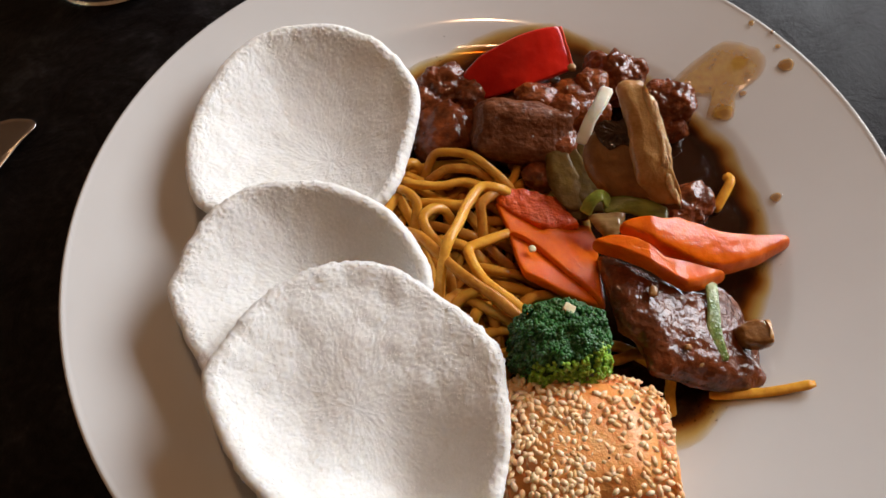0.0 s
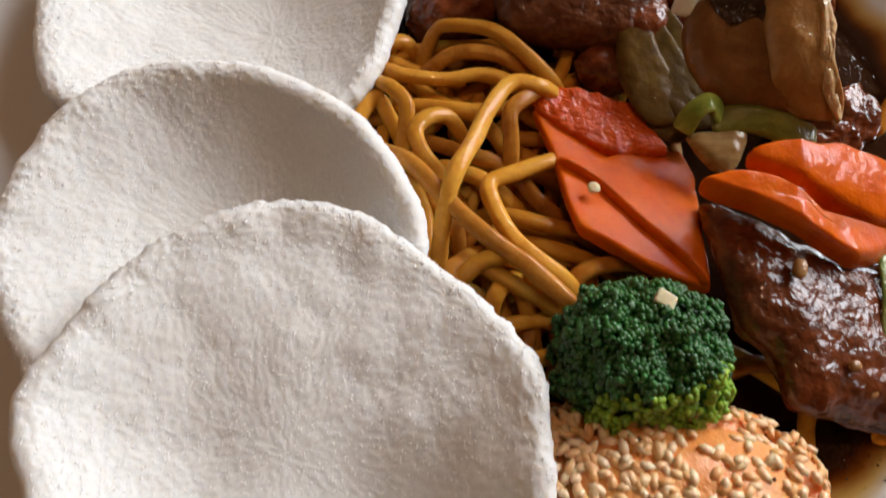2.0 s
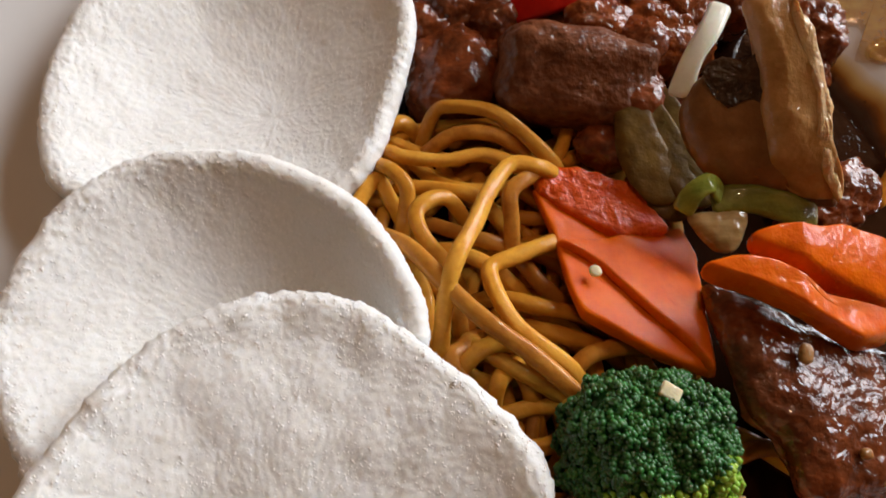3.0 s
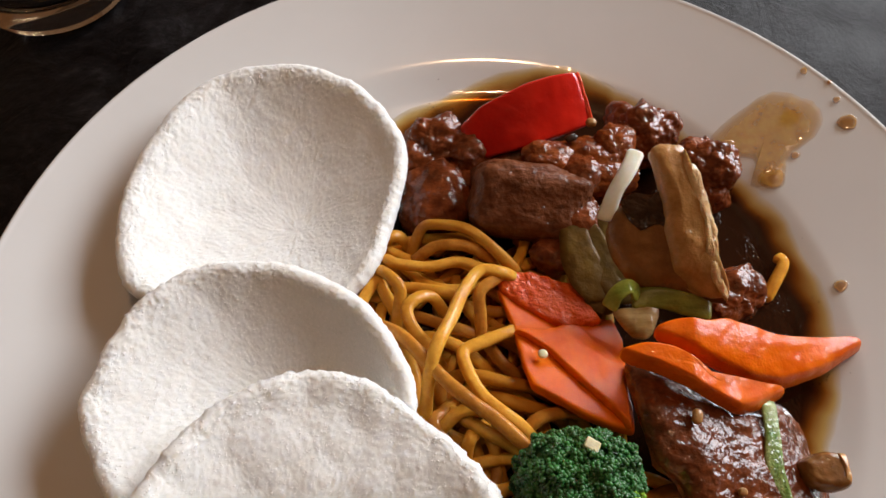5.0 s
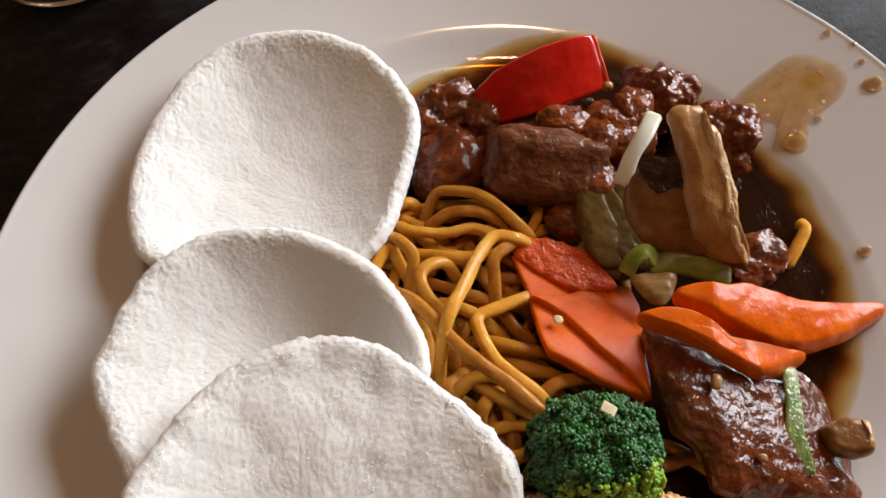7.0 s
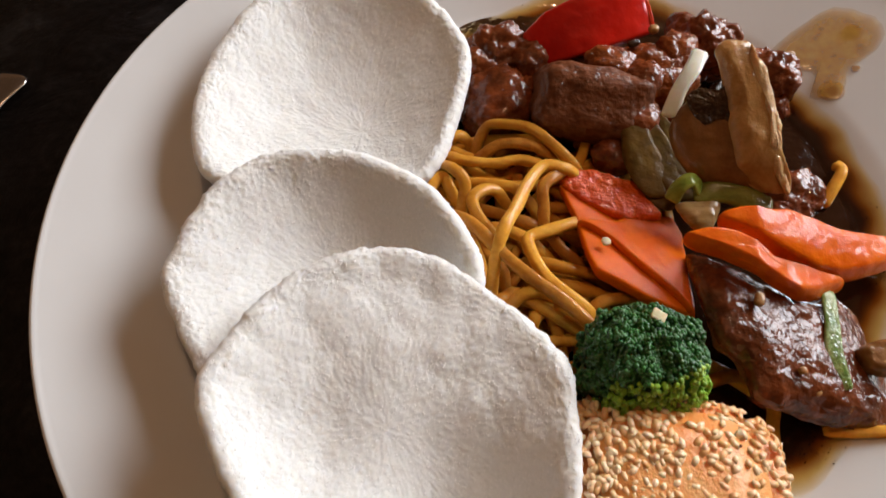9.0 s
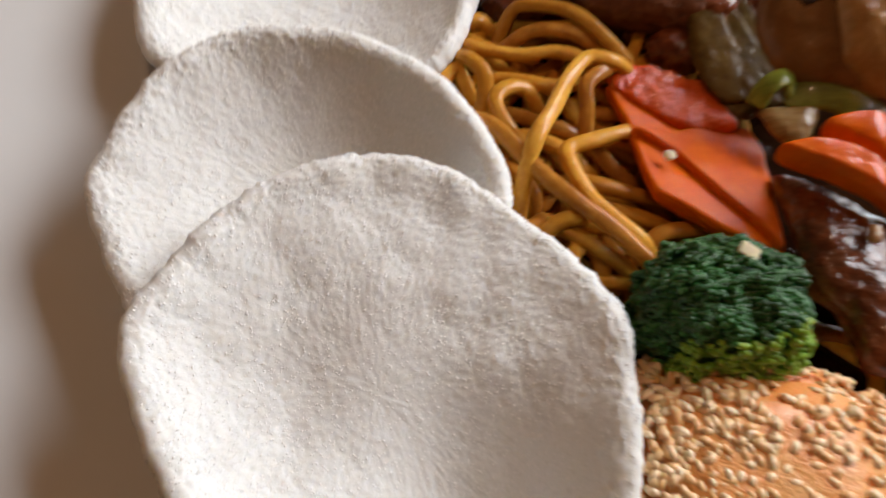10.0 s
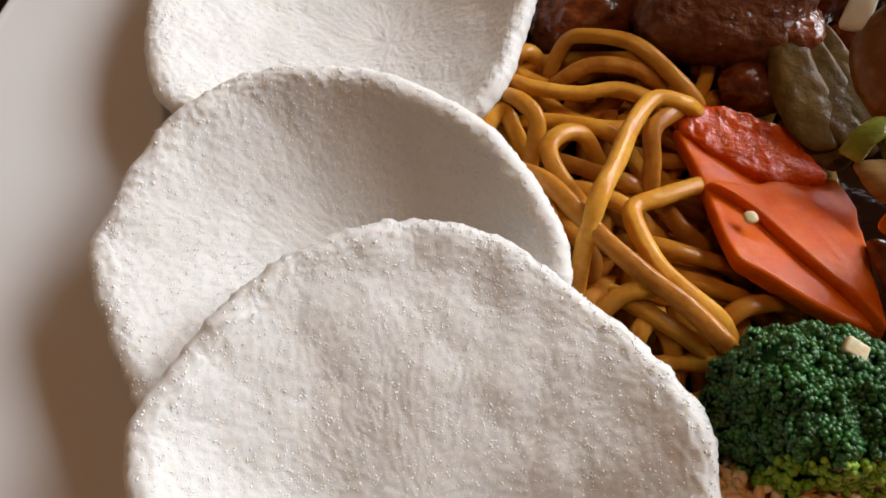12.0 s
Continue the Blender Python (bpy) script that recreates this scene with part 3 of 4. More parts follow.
cracker("white puffed prawn cracker with one rim curled up, on another", ((-83, -61), (-78.5, -48), (-69, -33), (-58, -25.5), (-44, -21), (-30, -24), (-19, -32), (-2.3, -48), (1.6, -66), (0, -85), (-4, -98), (-15, -108), (-28, -112), (-39, -108), (-53, -101), (-67, -89), (-76, -77)), (-42, -66), sheet_lower, 12.3, lumps=0.0007)


# ---- noodles ----
noodle_count = [0]


def noodle(*points, w=3.5, h=2.8, mat=None, dive=True):
    noodle_count[0] += 1
    k = noodle_count[0]
    p = [Vector(q) for q in points]
    if dive:
        first, last = (p[0] - p[1]).normalized() * 5, (p[-1] - p[-2]).normalized() * 5
        p = [p[0] + first * 1.6 - Vector((0, 0, 7)), p[0] + first * 0.7 - Vector((0, 0, 2))] + p + [p[-1] + last * 0.7 - Vector((0, 0, 2)), p[-1] + last * 1.6 - Vector((0, 0, 7))]
        for q in p:
            q.z = max(q.z, 12.5)
    bm = tube(mm(*p), w / 1000, h / 1000, 10, 6, k * 1.7)
    return tagged(finish("noodle", bm, mat or (NOODLE_DARK if k % 3 == 0 else NOODLE)), "soft yellow-brown egg noodle tangled in the heap", "noodle", "noodles in the heap")


noodle((-21, 23, 20), (-18, 28, 25), (-14, 28, 27), (-6, 26, 28), (0, 22, 27), (7, 16, 24))
noodle((-28, 26, 20), (-28, 26, 23), (-25, 27, 22), (-22, 25, 18))
noodle((-19, 20, 22), (-13, 22, 25), (-5, 21, 26), (0, 19, 24))
noodle((-28, 18, 24), (-25, 16, 25), (-16, 15, 25), (-8, 17, 24), (-2, 15, 24))
noodle((-30, 14, 25), (-27, 11, 27), (-24, 7, 26), (-25, 0, 22))
noodle((-27, -6, 29), (-22, -11, 33), (-15, -19, 33), (-8, -26, 33), (0, -32, 32), (7, -38, 30))
noodle((4, 11, 28), (-2, 11, 29), (-7, 3, 31), (-10, -5, 33), (-14, -14, 35), (-16, -21, 32), (-17, -28, 26))
noodle((-12, 2, 22), (-15, 5, 25), (-19, 4, 27), (-22, 0, 28), (-20, -6, 28), (-16, -10, 25))
noodle((3, 10, 27), (-2, 5, 28), (-2, -1, 26), (-2, -6, 22))
noodle((6, -6, 26), (-2, -10, 28), (-7, -13, 29), (-6, -19, 30), (-2, -26, 30), (6, -32, 28))
noodle((-24, 10, 22), (-16, 8, 24), (-9, 6, 24), (-4, 2, 20))
noodle((-20, 1, 22), (-9, -4, 24), (-3, -5, 22))
noodle((-14, -7, 24), (-7, -10, 24), (0, -15, 20))
noodle((-4, -18, 25), (2, -20, 26), (10, -21, 24))
noodle((0, -9, 23), (3, -14, 24), (8, -18, 22))
noodle((-13, -32, 24), (-9, -29, 27), (-5, -28, 27), (0, -27, 22))
noodle((-9, -28, 24), (-4, -32, 26), (4, -36, 23))
noodle((8, -33, 24), (12, -30, 26), (19, -28, 24))
noodle((2, -24, 24), (7, -26, 25), (13, -27, 23))
noodle((-7, -39, 22), (-6, -35, 25), (-3, -31, 23))
noodle((-19, -13, 22), (-14, -20, 24), (-13, -23, 20))
noodle((-23, -9, 24), (-20, -18, 25), (-19, -25, 24))
noodle((-35, 4, 24), (-31, 11, 24), (-28, 7, 22))
noodle((-10, -39, 22), (-15, -31, 25), (-13, -28, 24))
noodle((1, -39, 20), (0, -35, 22), (-2, -30, 20))
noodle((5, -37, 20), (3, -33, 22))
noodle((66, -60, 15), (75, -60.5, 17), (84, -60.8, 19.5), (95.5, -60, 23.5), w=3.3, h=1.8, mat=NOODLE, dive=False)
noodle((82, 8, 14), (86, 14, 16), (89, 19, 17), (88, 22, 16), dive=False)
noodle((30, -42, 14), (40, -43, 15), (49, -48, 14), (55, -53, 14), (54.5, -58, 13))
noodle((28, -48, 15), (38, -48, 16), (46, -46, 16), (54, -48, 14))

# lower layers of the heap
rng = random.Random(4)
for k in range(84):
    x, y = rng.uniform(-30, 30), rng.uniform(-52, 24)
    if y > 5 and x > 12:
        continue
    a, z = rng.uniform(0, 6.28), rng.uniform(12.5, 20.5)
    bend = rng.uniform(-0.6, 0.6)
    pts = []
    for i in range(8):
        pts.append((x, y, z + rng.uniform(-1, 1)))
        x, y, a = x + 8 * math.cos(a), y + 8 * math.sin(a), a + bend
        x, y = max(-33, min(34, x)), max(-56, min(27, y))
    noodle(*pts, w=rng.uniform(2.9, 3.6), dive=False)


# ---- meat ----
def beef(centre, radii, turn, mat, label, seed, lumps=0.22, scale=90, square=0.75, fine=0.05, knob=0.6):
    bm = chunk([v / 1000 for v in centre], [v / 1000 for v in radii], turn, lumps, scale, seed, square, fine, 5, knob)
    return tagged(finish("beef_chunk", bm, mat), label, "meat", "pieces of beef")


beef((-12, 62, 22), (10, 9, 9), (10, 0, 20), BEEF, "glossy dark brown knobbly beef chunk in gravy", 1.0, 0.45, 120, fine=0.07)
beef((-15, 43, 18), (12, 14, 9), (0, -10, 10), BEEF, "dark red-brown glazed beef chunk beside the noodles", 2.0, 0.3, 110, 0.75, 0.04, 0.5)
beef((13, 36, 25.5), (18, 11, 11), (28, 6, -8), BEEF_DRY, "seared brown beef chunk with a matt cut face", 3.0, 0.22, 70, 0.5, 0.03, 0.15)
beef((33, 48, 25), (16, 10, 10), (0, 10, 18), BEEF_RED, "red-brown glazed lumpy beef chunk in gravy", 4.0, 0.34, 110, fine=0.05)
beef((52, 61, 24), (9, 8, 11), (0, 0, 30), BEEF, "glossy dark brown knobbly beef chunk in gravy", 5.0, 0.45, 105, fine=0.08)
beef((72, 51, 21), (9, 9, 9), (0, 0, -30), BEEF, "glossy dark brown knobbly beef chunk in gravy", 6.0, 0.45, 110, fine=0.08)
beef((28, 31, 21), (7, 8, 10), (0, 0, 0), BEEF, "dark gravy-soaked beef chunk under the mushroom", 7.0, 0.22)
beef((50, 26, 19), (14, 13, 10), (0, 0, 0), BEEF, "dark gravy-soaked beef chunk under the mushroom", 8.0, 0.2)
beef((70, 8, 17), (11, 8, 7), (0, 0, 25), BEEF, "small gravy-soaked beef chunk beside the mushroom", 9.0, 0.5, 120)
for at, size, seed in (((-19, 56, 24), (6, 6, 5), 21), ((-5, 56, 24), (7, 6, 6), 22), ((21, 49, 31), (8, 5, 5), 23), ((28, 42, 29), (7, 6, 6), 24), ((40, 52, 31), (7, 6, 5), 25),
                       ((48, 66, 25), (8, 6, 7), 26), ((58, 65, 24), (6, 5, 6), 27), ((66, 55, 24), (6, 5, 5), 28), ((19, 20, 22), (7, 6, 5), 30), ((72, 43, 19), (6, 6, 6), 31), ((-3, 47, 20), (5, 5, 5), 32)):
    beef(at, size, (seed * 17 % 40 - 20, seed * 29 % 40 - 20, seed * 47 % 180), BEEF_RED if seed in (23, 25, 28) else BEEF, "small glossy braised beef piece in the heap", seed, 0.42, 115, 0.75, 0.05)
beef((14, 52, 18), (16, 10, 9), (0, 0, 10), BEEF, "dark gravy-soaked beef chunk under the pepper", 10.0, 0.2)


def flat_piece(name, outline, mid, thick, mat, label, category, group="", sharp=0.6, crisp=10.0, rug=0.0002, rug_scale=200, seed=1.0, segments=72, rings=14, parent=None, fine=0.0, lower=1.0, lean=(0, 0)):
    bm = dome(mm(*outline), lambda x, y, s, a: mid(x * 1000, y * 1000, s) / 1000, thick / 1000, segments, rings, sharp, crisp, rug, rug_scale, seed, fine=fine, lower=lower, lean=(lean[0] / 1000, lean[1] / 1000))
    ob = finish(name, bm, mat, parent, "" if not parent else label)
    return ob if parent else tagged(ob, label, category, group)


flat_piece("beef_slice", ((34.9, -16.9), (41.8, -18.2), (57.4, -25.2), (64.6, -27.4), (77.7, -22.9), (81.5, -29), (82.6, -35.1), (84.5, -44.5), (84.9, -52.8), (86.5, -57.6), (76.5, -60), (66, -60), (56.7, -58.8), (49.1, -57.6), (44.9, -54.6), (43.6, -48.3), (38.1, -42.8), (36, -35.4), (34.8, -26.8)),
           lambda x, y, s: 27.5 - 0.34 * (x - 48) - 0.3 * max(0, y + 30) - 1.5 * s**4, 12, SLICE, "broad glossy brown beef slice lying in gravy", "meat", "pieces of beef", 0.2, 3.5, 0.0010, 130, 3.0, 190, 56, fine=0.00016)

# ---- vegetables ----
flat_piece("carrot_slice", ((3.4, 12.9), (7.6, 13.4), (14.5, 11.9), (21.3, 9.6), (25.9, 6.9), (28.2, 2.6), (30.9, -2.8), (21.3, -4.8), (10.9, 0.6), (3.8, 6.5)), lambda x, y, s: 23.8, 4.5, CARROT_GLAZED, "glazed orange carrot slice with a dimpled surface", "carrot", "carrot slices", 0.9, 30, 0.0004, 380, 1.0, 140, 40, lean=(0, -0.8))
flat_piece("carrot_slice", ((2.6, 8.5), (9.4, 5.3), (15.2, 0.1), (22, -2.1), (29.3, -0.8), (35.4, -7.1), (35.9, -18.5), (35.4, -30.5), (34.6, -34.4), (28.9, -33.4), (21.8, -30.4), (15.4, -26.3), (9.4, -23.2), (7.9, -18.1), (6.9, -11), (6.1, -4.5)), lambda x, y, s: 25.1 - 0.25 * x - 0.28 * y, 5, CARROT, "orange diamond-cut carrot slice lying on the noodles", "carrot", "carrot slices", 0.95, 34, 0.00025, 160, 1.0, 140, 28, lean=(0.8, -0.6))
flat_piece("carrot_slice", ((6.5, -6.9), (9.6, -6), (15.7, -5.6), (22.2, -3.1), (28.9, -1.2), (35.3, 0.4), (36.9, -8.1), (35.7, -18), (34.5, -29.2), (33.9, -34.5), (30.5, -29.6), (25.1, -23.9), (19.5, -17.6), (14.9, -12.1), (10.6, -8.9)), lambda x, y, s: 28.2 - 0.25 * x - 0.28 * y, 3.2, CARROT, "orange diamond-cut carrot slice stacked on another", "carrot", "carrot slices", 0.9, 26, 0.00025, 160, 2.0, 140, 28, lean=(-0.8, -0.6))
flat_piece("carrot_slice", ((30.2, -17.5), (34.9, -16.2), (39.4, -16.3), (43.7, -17.4), (47.9, -20.7), (51.4, -24.3), (56.6, -26.3), (64.1, -25), (75.4, -23.2), (73.6, -24.5), (64.9, -28.8), (59.6, -30.3), (55.9, -29.2), (49.6, -26.9), (44.1, -23.7), (38.7, -21), (33.1, -18.9)), lambda x, y, s: 38.7 - 0.5 * max(0.0, x - 48) + 0.05 * (y + 20), 5.6, CARROT_WET, "orange pointed carrot slice resting on the beef", "carrot", "carrot slices", 0.9, 30, 0.0004, 120, 3.0, 140, 28, lean=(0.4, -1.6))
flat_piece("carrot_slice", ((39.7, -11.6), (44.9, -9.9), (52.7, -10.1), (59.3, -8.2), (67.1, -9.3), (74.3, -10.2), (86.1, -9.2), (94.2, -7.8), (102.2, -6.7), (102.5, -8.6), (96.4, -12.1), (89.7, -16), (80.7, -19.8), (74.6, -21.7), (67.3, -22), (58.9, -20.6), (49.5, -17.4), (39.8, -13.1)), lambda x, y, s: 39.2 - 0.42 * max(0.0, x - 50) + 0.25 * max(0.0, x - 92) - 0.02 * (y + 10) ** 2, 5.6, CARROT_WET, "long orange carrot slice with a turned-up tip", "carrot", "carrot slices", 0.9, 30, 0.0004, 120, 4.0, 140, 28, lean=(0.2, -1.6))

# red pepper: a bent slab leaning on the meat
pepper = flat_piece("red_pepper_piece", ((-21, -2), (-14.5, 3.5), (0, 9.7), (15.5, 12.7), (20, -3.4), (2.5, -9.3), (-13.5, -12.4), (-19.5, -8.5)), lambda x, y, s: -0.012 * x * x - 0.003 * y * y, 6.0, PEPPER, "glossy red pepper piece leaning on the meat", "pepper", "", 0.9, 40, 0.0003, 120, 1.0, 120, 30)
pepper.matrix_world = pose(0.0145, 0.0625, 0.0345, 34, -4, 0)

cut = part("cut_end", dome(mm((19.2, -4), (17.2, 4), (15.2, 12), (16.6, 12.8), (18.6, 5), (20.6, -3.4)), lambda x, y, s, a: -0.0034, 0.0050, 60, 8, 0.6, 8, 0.0003, 300), PEPPER_FLESH, None, "lighter cut end")
cut.parent = pepper

# mushroom slice
mushroom = thing("mushroom_slice", "glossy brown stewed mushroom slice standing on the meat", "mushroom")
cap_z = lambda x, y, s: 31.2 + 0.62 * y - 0.010 * (x - 48) ** 2 - 1.2 * s**4
flat_piece("cap", ((37.3, 23.1), (33.2, 20.3), (32.2, 15.7), (33.8, 11.1), (37.1, 6.5), (42.4, 3), (50.5, 1.1), (64.7, 0.6), (63.4, 4.4), (61.4, 11.9), (54.8, 16.5), (47.4, 21.2), (42.7, 23.3)), cap_z, 6.5, MUSHROOM_CAP, "brown cap flesh", "", "", 0.2, 6, 0.0005, 120, 2.0, 140, 34, mushroom, 0.00008)
flat_piece("stem", ((42.9, 32.4), (45.2, 33.6), (51.2, 33.2), (52.1, 29.5), (55.1, 27.8), (56.4, 24.2), (58.3, 20.3), (59.6, 14.7), (60.6, 9.1), (62.2, 3.5), (63.6, 0.1), (58.9, -0.5), (53.6, 1.3), (48.9, 5.3), (47.3, 9.8), (46.7, 14.9), (46.1, 19.3), (44.8, 24.9), (43.3, 29.9)), lambda x, y, s: 34.5 + 0.64 * y - 1.5 * s**3, 7, MUSHROOM, "brown split stem", "", "", 0.4, 4, 0.0008, 150, 3.0, 140, 34, mushroom, 0.0001)
flat_piece("gill", ((35.3, 21.7), (38.7, 23.1), (43.4, 22.7), (46.8, 24.1), (47.7, 20.1), (49.3, 15.2), (46.7, 15.2), (44, 16.1), (40.6, 15), (37.2, 17.4)), lambda x, y, s: 34.3 + 0.62 * y - 0.010 * (x - 48) ** 2, 1.2, GILLS, "dark brown gills", "", "", 0.1, 2, 0.0006, 420, 4.0, 120, 22, mushroom, 0.0002)
# The stem's right edge; its lit look is partly in the colour.
flat_piece("cut_edge", ((51, 31.6), (51.9, 28.5), (54.6, 27), (56, 23.2), (57.9, 19.2), (59.1, 13.6), (60, 8), (62.8, -0.9), (61.4, -1.2), (58.1, 2.5), (56.3, 7), (55.1, 14.3), (53.8, 19.9), (51.8, 23.2), (50.7, 27.1)), lambda x, y, s: 36.5 + 0.63 * y - 0.5 * max(0, x - 54 - 0.2 * max(0, 25 - y)), 4.4, LIT_CUT_STEM, "pale torn cut edge, brightened as on its lit side", "", "", 0.2, 3, 0.0009, 260, 5.0, 140, 16, mushroom, 0.0002)


def strip(name, points, w, h, mat, label, category, group="", seed=1.0):
    return tagged(finish(name, tube(mm(*points), w / 1000, h / 1000, 12, 9, seed, 0.8), mat), label, category, group)


strip("onion_sliver", ((42.3, 39.5, 45), (39, 33, 45), (35, 27, 43), (32, 20, 40)), 4.8, 1.8, ONION, "white curved raw onion sliver on the meat", "onion")
for shift, turn, mat in (((0, 0, 0), 0.0, LEEK), ((4, 2, 1.2), 0.12, LEEK), ((-2, 3, 1.6), -0.1, LEEK), ((8, 4, 1.0), 0.2, LEEK)):
    sx, sy, sz = shift
    petal = [(29 + (x - 29) * math.cos(turn) - (y - 12) * math.sin(turn) + sx, 12 + (x - 29) * math.sin(turn) + (y - 12) * math.cos(turn) + sy) for x, y in ((23, 26), (28, 27), (32, 17), (37, 7), (36, 1), (31, -1), (26, 4), (23, 13))]
    flat_piece("leek_petal", petal, lambda x, y, s: 26.3 + sz + 0.12 * (y - 8) - 0.02 * (x - sx - 29) ** 2, 1.3, mat, "olive-brown stewed leek layer under the mushroom", "leek", "stewed leek layers", 0.2, 7, 0.0005, 150, 2.0 + sx, 110, 24)
strip("spring_onion_ring", ((31.5, -2.5, 32), (33.5, 0.2, 35), (37, 2.0, 35.6), (40, 1.2, 32)), 4.6, 1.3, SPRING, "bright green curled spring onion ring", "spring onion")
strip("spring_onion_strip", ((38, 0.5, 31.5), (45, 0.2, 32.5), (52, -1.5, 32), (59, -3, 30.5)), 6.0, 1.2, SPRING_DULL, "olive green limp spring onion strip", "spring onion")
flat_piece("onion_piece", ((33, -3), (39, -1.5), (45, -1), (44, -7), (41, -10.5), (37, -9)), lambda x, y, s: 30.0 + 0.1 * (y + 5), 4, ONION_SOFT, "translucent pale stewed onion piece", "onion", "", 0.2, 3, 0.0004)
strip("scallion_strip", ((69.5, -27, 27.5), (68.5, -36, 27.6), (67.3, -44, 27.2), (68.3, -53, 25.6)), 4.4, 1.1, SCALLION, "pale green scallion strip on the beef slice", "scallion")
mushroom_end = flat_piece("mushroom_end", ((75, -41.5), (79.5, -39.5), (85, -40.5), (84.5, -48), (80, -49), (75, -47)), lambda x, y, s: 24.5 + 0.15 * (x - 78), 6, MUSHROOM_CAP, "dark curled mushroom end on the beef slice", "mushroom", "", 0.5, 6, 0.0005, 200, 1.0, 90, 20)
flat_piece("cut_edge", ((83.2, -40.6), (85, -40.5), (85.2, -44), (84.5, -48), (82.8, -47.6), (83.6, -44)), lambda x, y, s: 27.2, 3.0, MUSHROOM, "paler cut edge", "", "", 0.4, 4, 0.0003, 300, 2.0, 70, 10, mushroom_end)

# ---- broccoli ----
broccoli = thing("broccoli_floret", "dark green broccoli floret with paler stalk, beside the sesame toast", "broccoli")
BC, BR = Vector((0.0185, -0.0490, 0.0312)), Vector((0.0145, 0.0125, 0.0135))
core = chunk(tuple(BC), tuple(BR * 0.88), (0, 0, 0), 0.06, 120, 3, 0.72, 0.02, 4)
part("crown", core, BUDS, broccoli)
part("stalk", tube([(0.018, -0.055, 0.012), (0.018, -0.056, 0.020), (0.019, -0.055, 0.028)], 0.018, 0.016, 14, 5), STALK, broccoli, "pale green stalk")


def buds(test, seed, count, r0, r1, squash=1.0):
    rnd = random.Random(seed)
    unit = bmesh.new()
    bmesh.ops.create_icosphere(unit, subdivisions=1, radius=1)
    uv = [v.co.copy() for v in unit.verts]
    uf = [[v.index for v in f.verts] for f in unit.faces]
    unit.free()
    verts, faces, made = [], [], 0
    for i in range(count * 12):
        if made >= count:
            break
        zz, a = rnd.uniform(-1, 1), rnd.uniform(0, 2 * math.pi)
        d = Vector((math.sqrt(max(0, 1 - zz * zz)) * math.cos(a), math.sqrt(max(0, 1 - zz * zz)) * math.sin(a), zz))
        q = d / (abs(d.x) ** 2.7 + abs(d.y) ** 2.7 + abs(d.z) ** 2.7) ** (1 / 2.7)
        p = BC + Vector((q.x * BR.x, q.y * BR.y, q.z * BR.z)) * (0.97 + 0.14 * wobble(tuple(q), 2.4, 2) + 0.12 * wobble(tuple(q), 6.0, 5) + rnd.uniform(-0.015, 0.02))
        if not test(d, p):
            continue
        made += 1
        r = rnd.uniform(r0, r1)
        n0 = len(verts)
        verts += [tuple(p + Vector((v.x, v.y, v.z * squash)) * r) for v in uv]
        faces += [[n0 + k for k in f] for f in uf]
    me = bpy.data.meshes.new("buds")
    me.from_pydata(verts, [], faces)
    return me


pale = lambda d, p: d.z > -0.6 and p.y < -0.0578 + 0.55 * max(0.0, p.x - 0.022) + 0.0025 * wobble((p.x, p.y), 300, 2)
tagged(attach("bud_crust", buds(lambda d, p: d.z > -0.7 and not pale(d, p), 5, 5200, 0.00038, 0.00076), BUDS, broccoli), "tight dark green buds", kind="stuff")
tagged(attach("pale_bud_crust", buds(pale, 6, 900, 0.0005, 0.00085), BUDS_PALE, broccoli), "yellow-green buds", kind="stuff")

# ---- sesame toast ----
toast = thing("sesame_prawn_toast", "golden fried sesame prawn toast square crusted with seeds", "prawn toast")
TO, TX, TY, TZ0, TZ1 = Vector((0.0235, -0.0778)), 0.0243, 0.0216, 0.0125, 0.0368


def toast_point(u, v, rounded=True):
    """Top of the toast for u, v from -1 to 1."""
    k = max(abs(u), abs(v))
    if k > 0:
        power = 3.6 if u > 0 and v > 0 else 5.5
        k /= (abs(u) ** power + abs(v) ** power) ** (1 / power)
    x, y = TO.x + TX * u * k, TO.y + TY * v * k - 0.0008 * u
    z = TZ1 - 0.0015 * abs(u) ** 5 - 0.0018 * abs(v) ** 5 + 0.0012 * wobble((u, v), 1.6, 4) - 0.0045 * max(0.0, (v - 0.3) / 0.7) ** 2
    edge = max(0.0, max(abs(u), abs(v)) - 0.74) / 0.26
    if rounded:
        z -= 0.0032 * (1 - math.sqrt(max(0.0, 1 - edge * edge)))
    return Vector((x, y, z))


bm = bmesh.new()
bmesh.ops.create_cube(bm, size=2)
bmesh.ops.bevel(bm, geom=bm.edges[:], offset=0.26, segments=5, affect="EDGES")
bmesh.ops.subdivide_edges(bm, edges=bm.edges[:], cuts=3, use_grid_fill=True)
for v in bm.verts:
    u, w, t = v.co
    p = toast_point(max(-1, min(1, u)), max(-1, min(1, w)), False)
    low = (1 - t) / 2
    z = p.z + (TZ0 - p.z) * low
    out = 1 - (0.06 + 0.06 * max(0.0, -w)) * low
    g = 0.0005 * wobble((u, w, t), 6, 2)
    v.co = (TO.x + (p.x - TO.x) * out + g, TO.y + (p.y - TO.y) * out + g, z + g)
part("bread", bm, TOAST, toast, "golden orange fried crust")


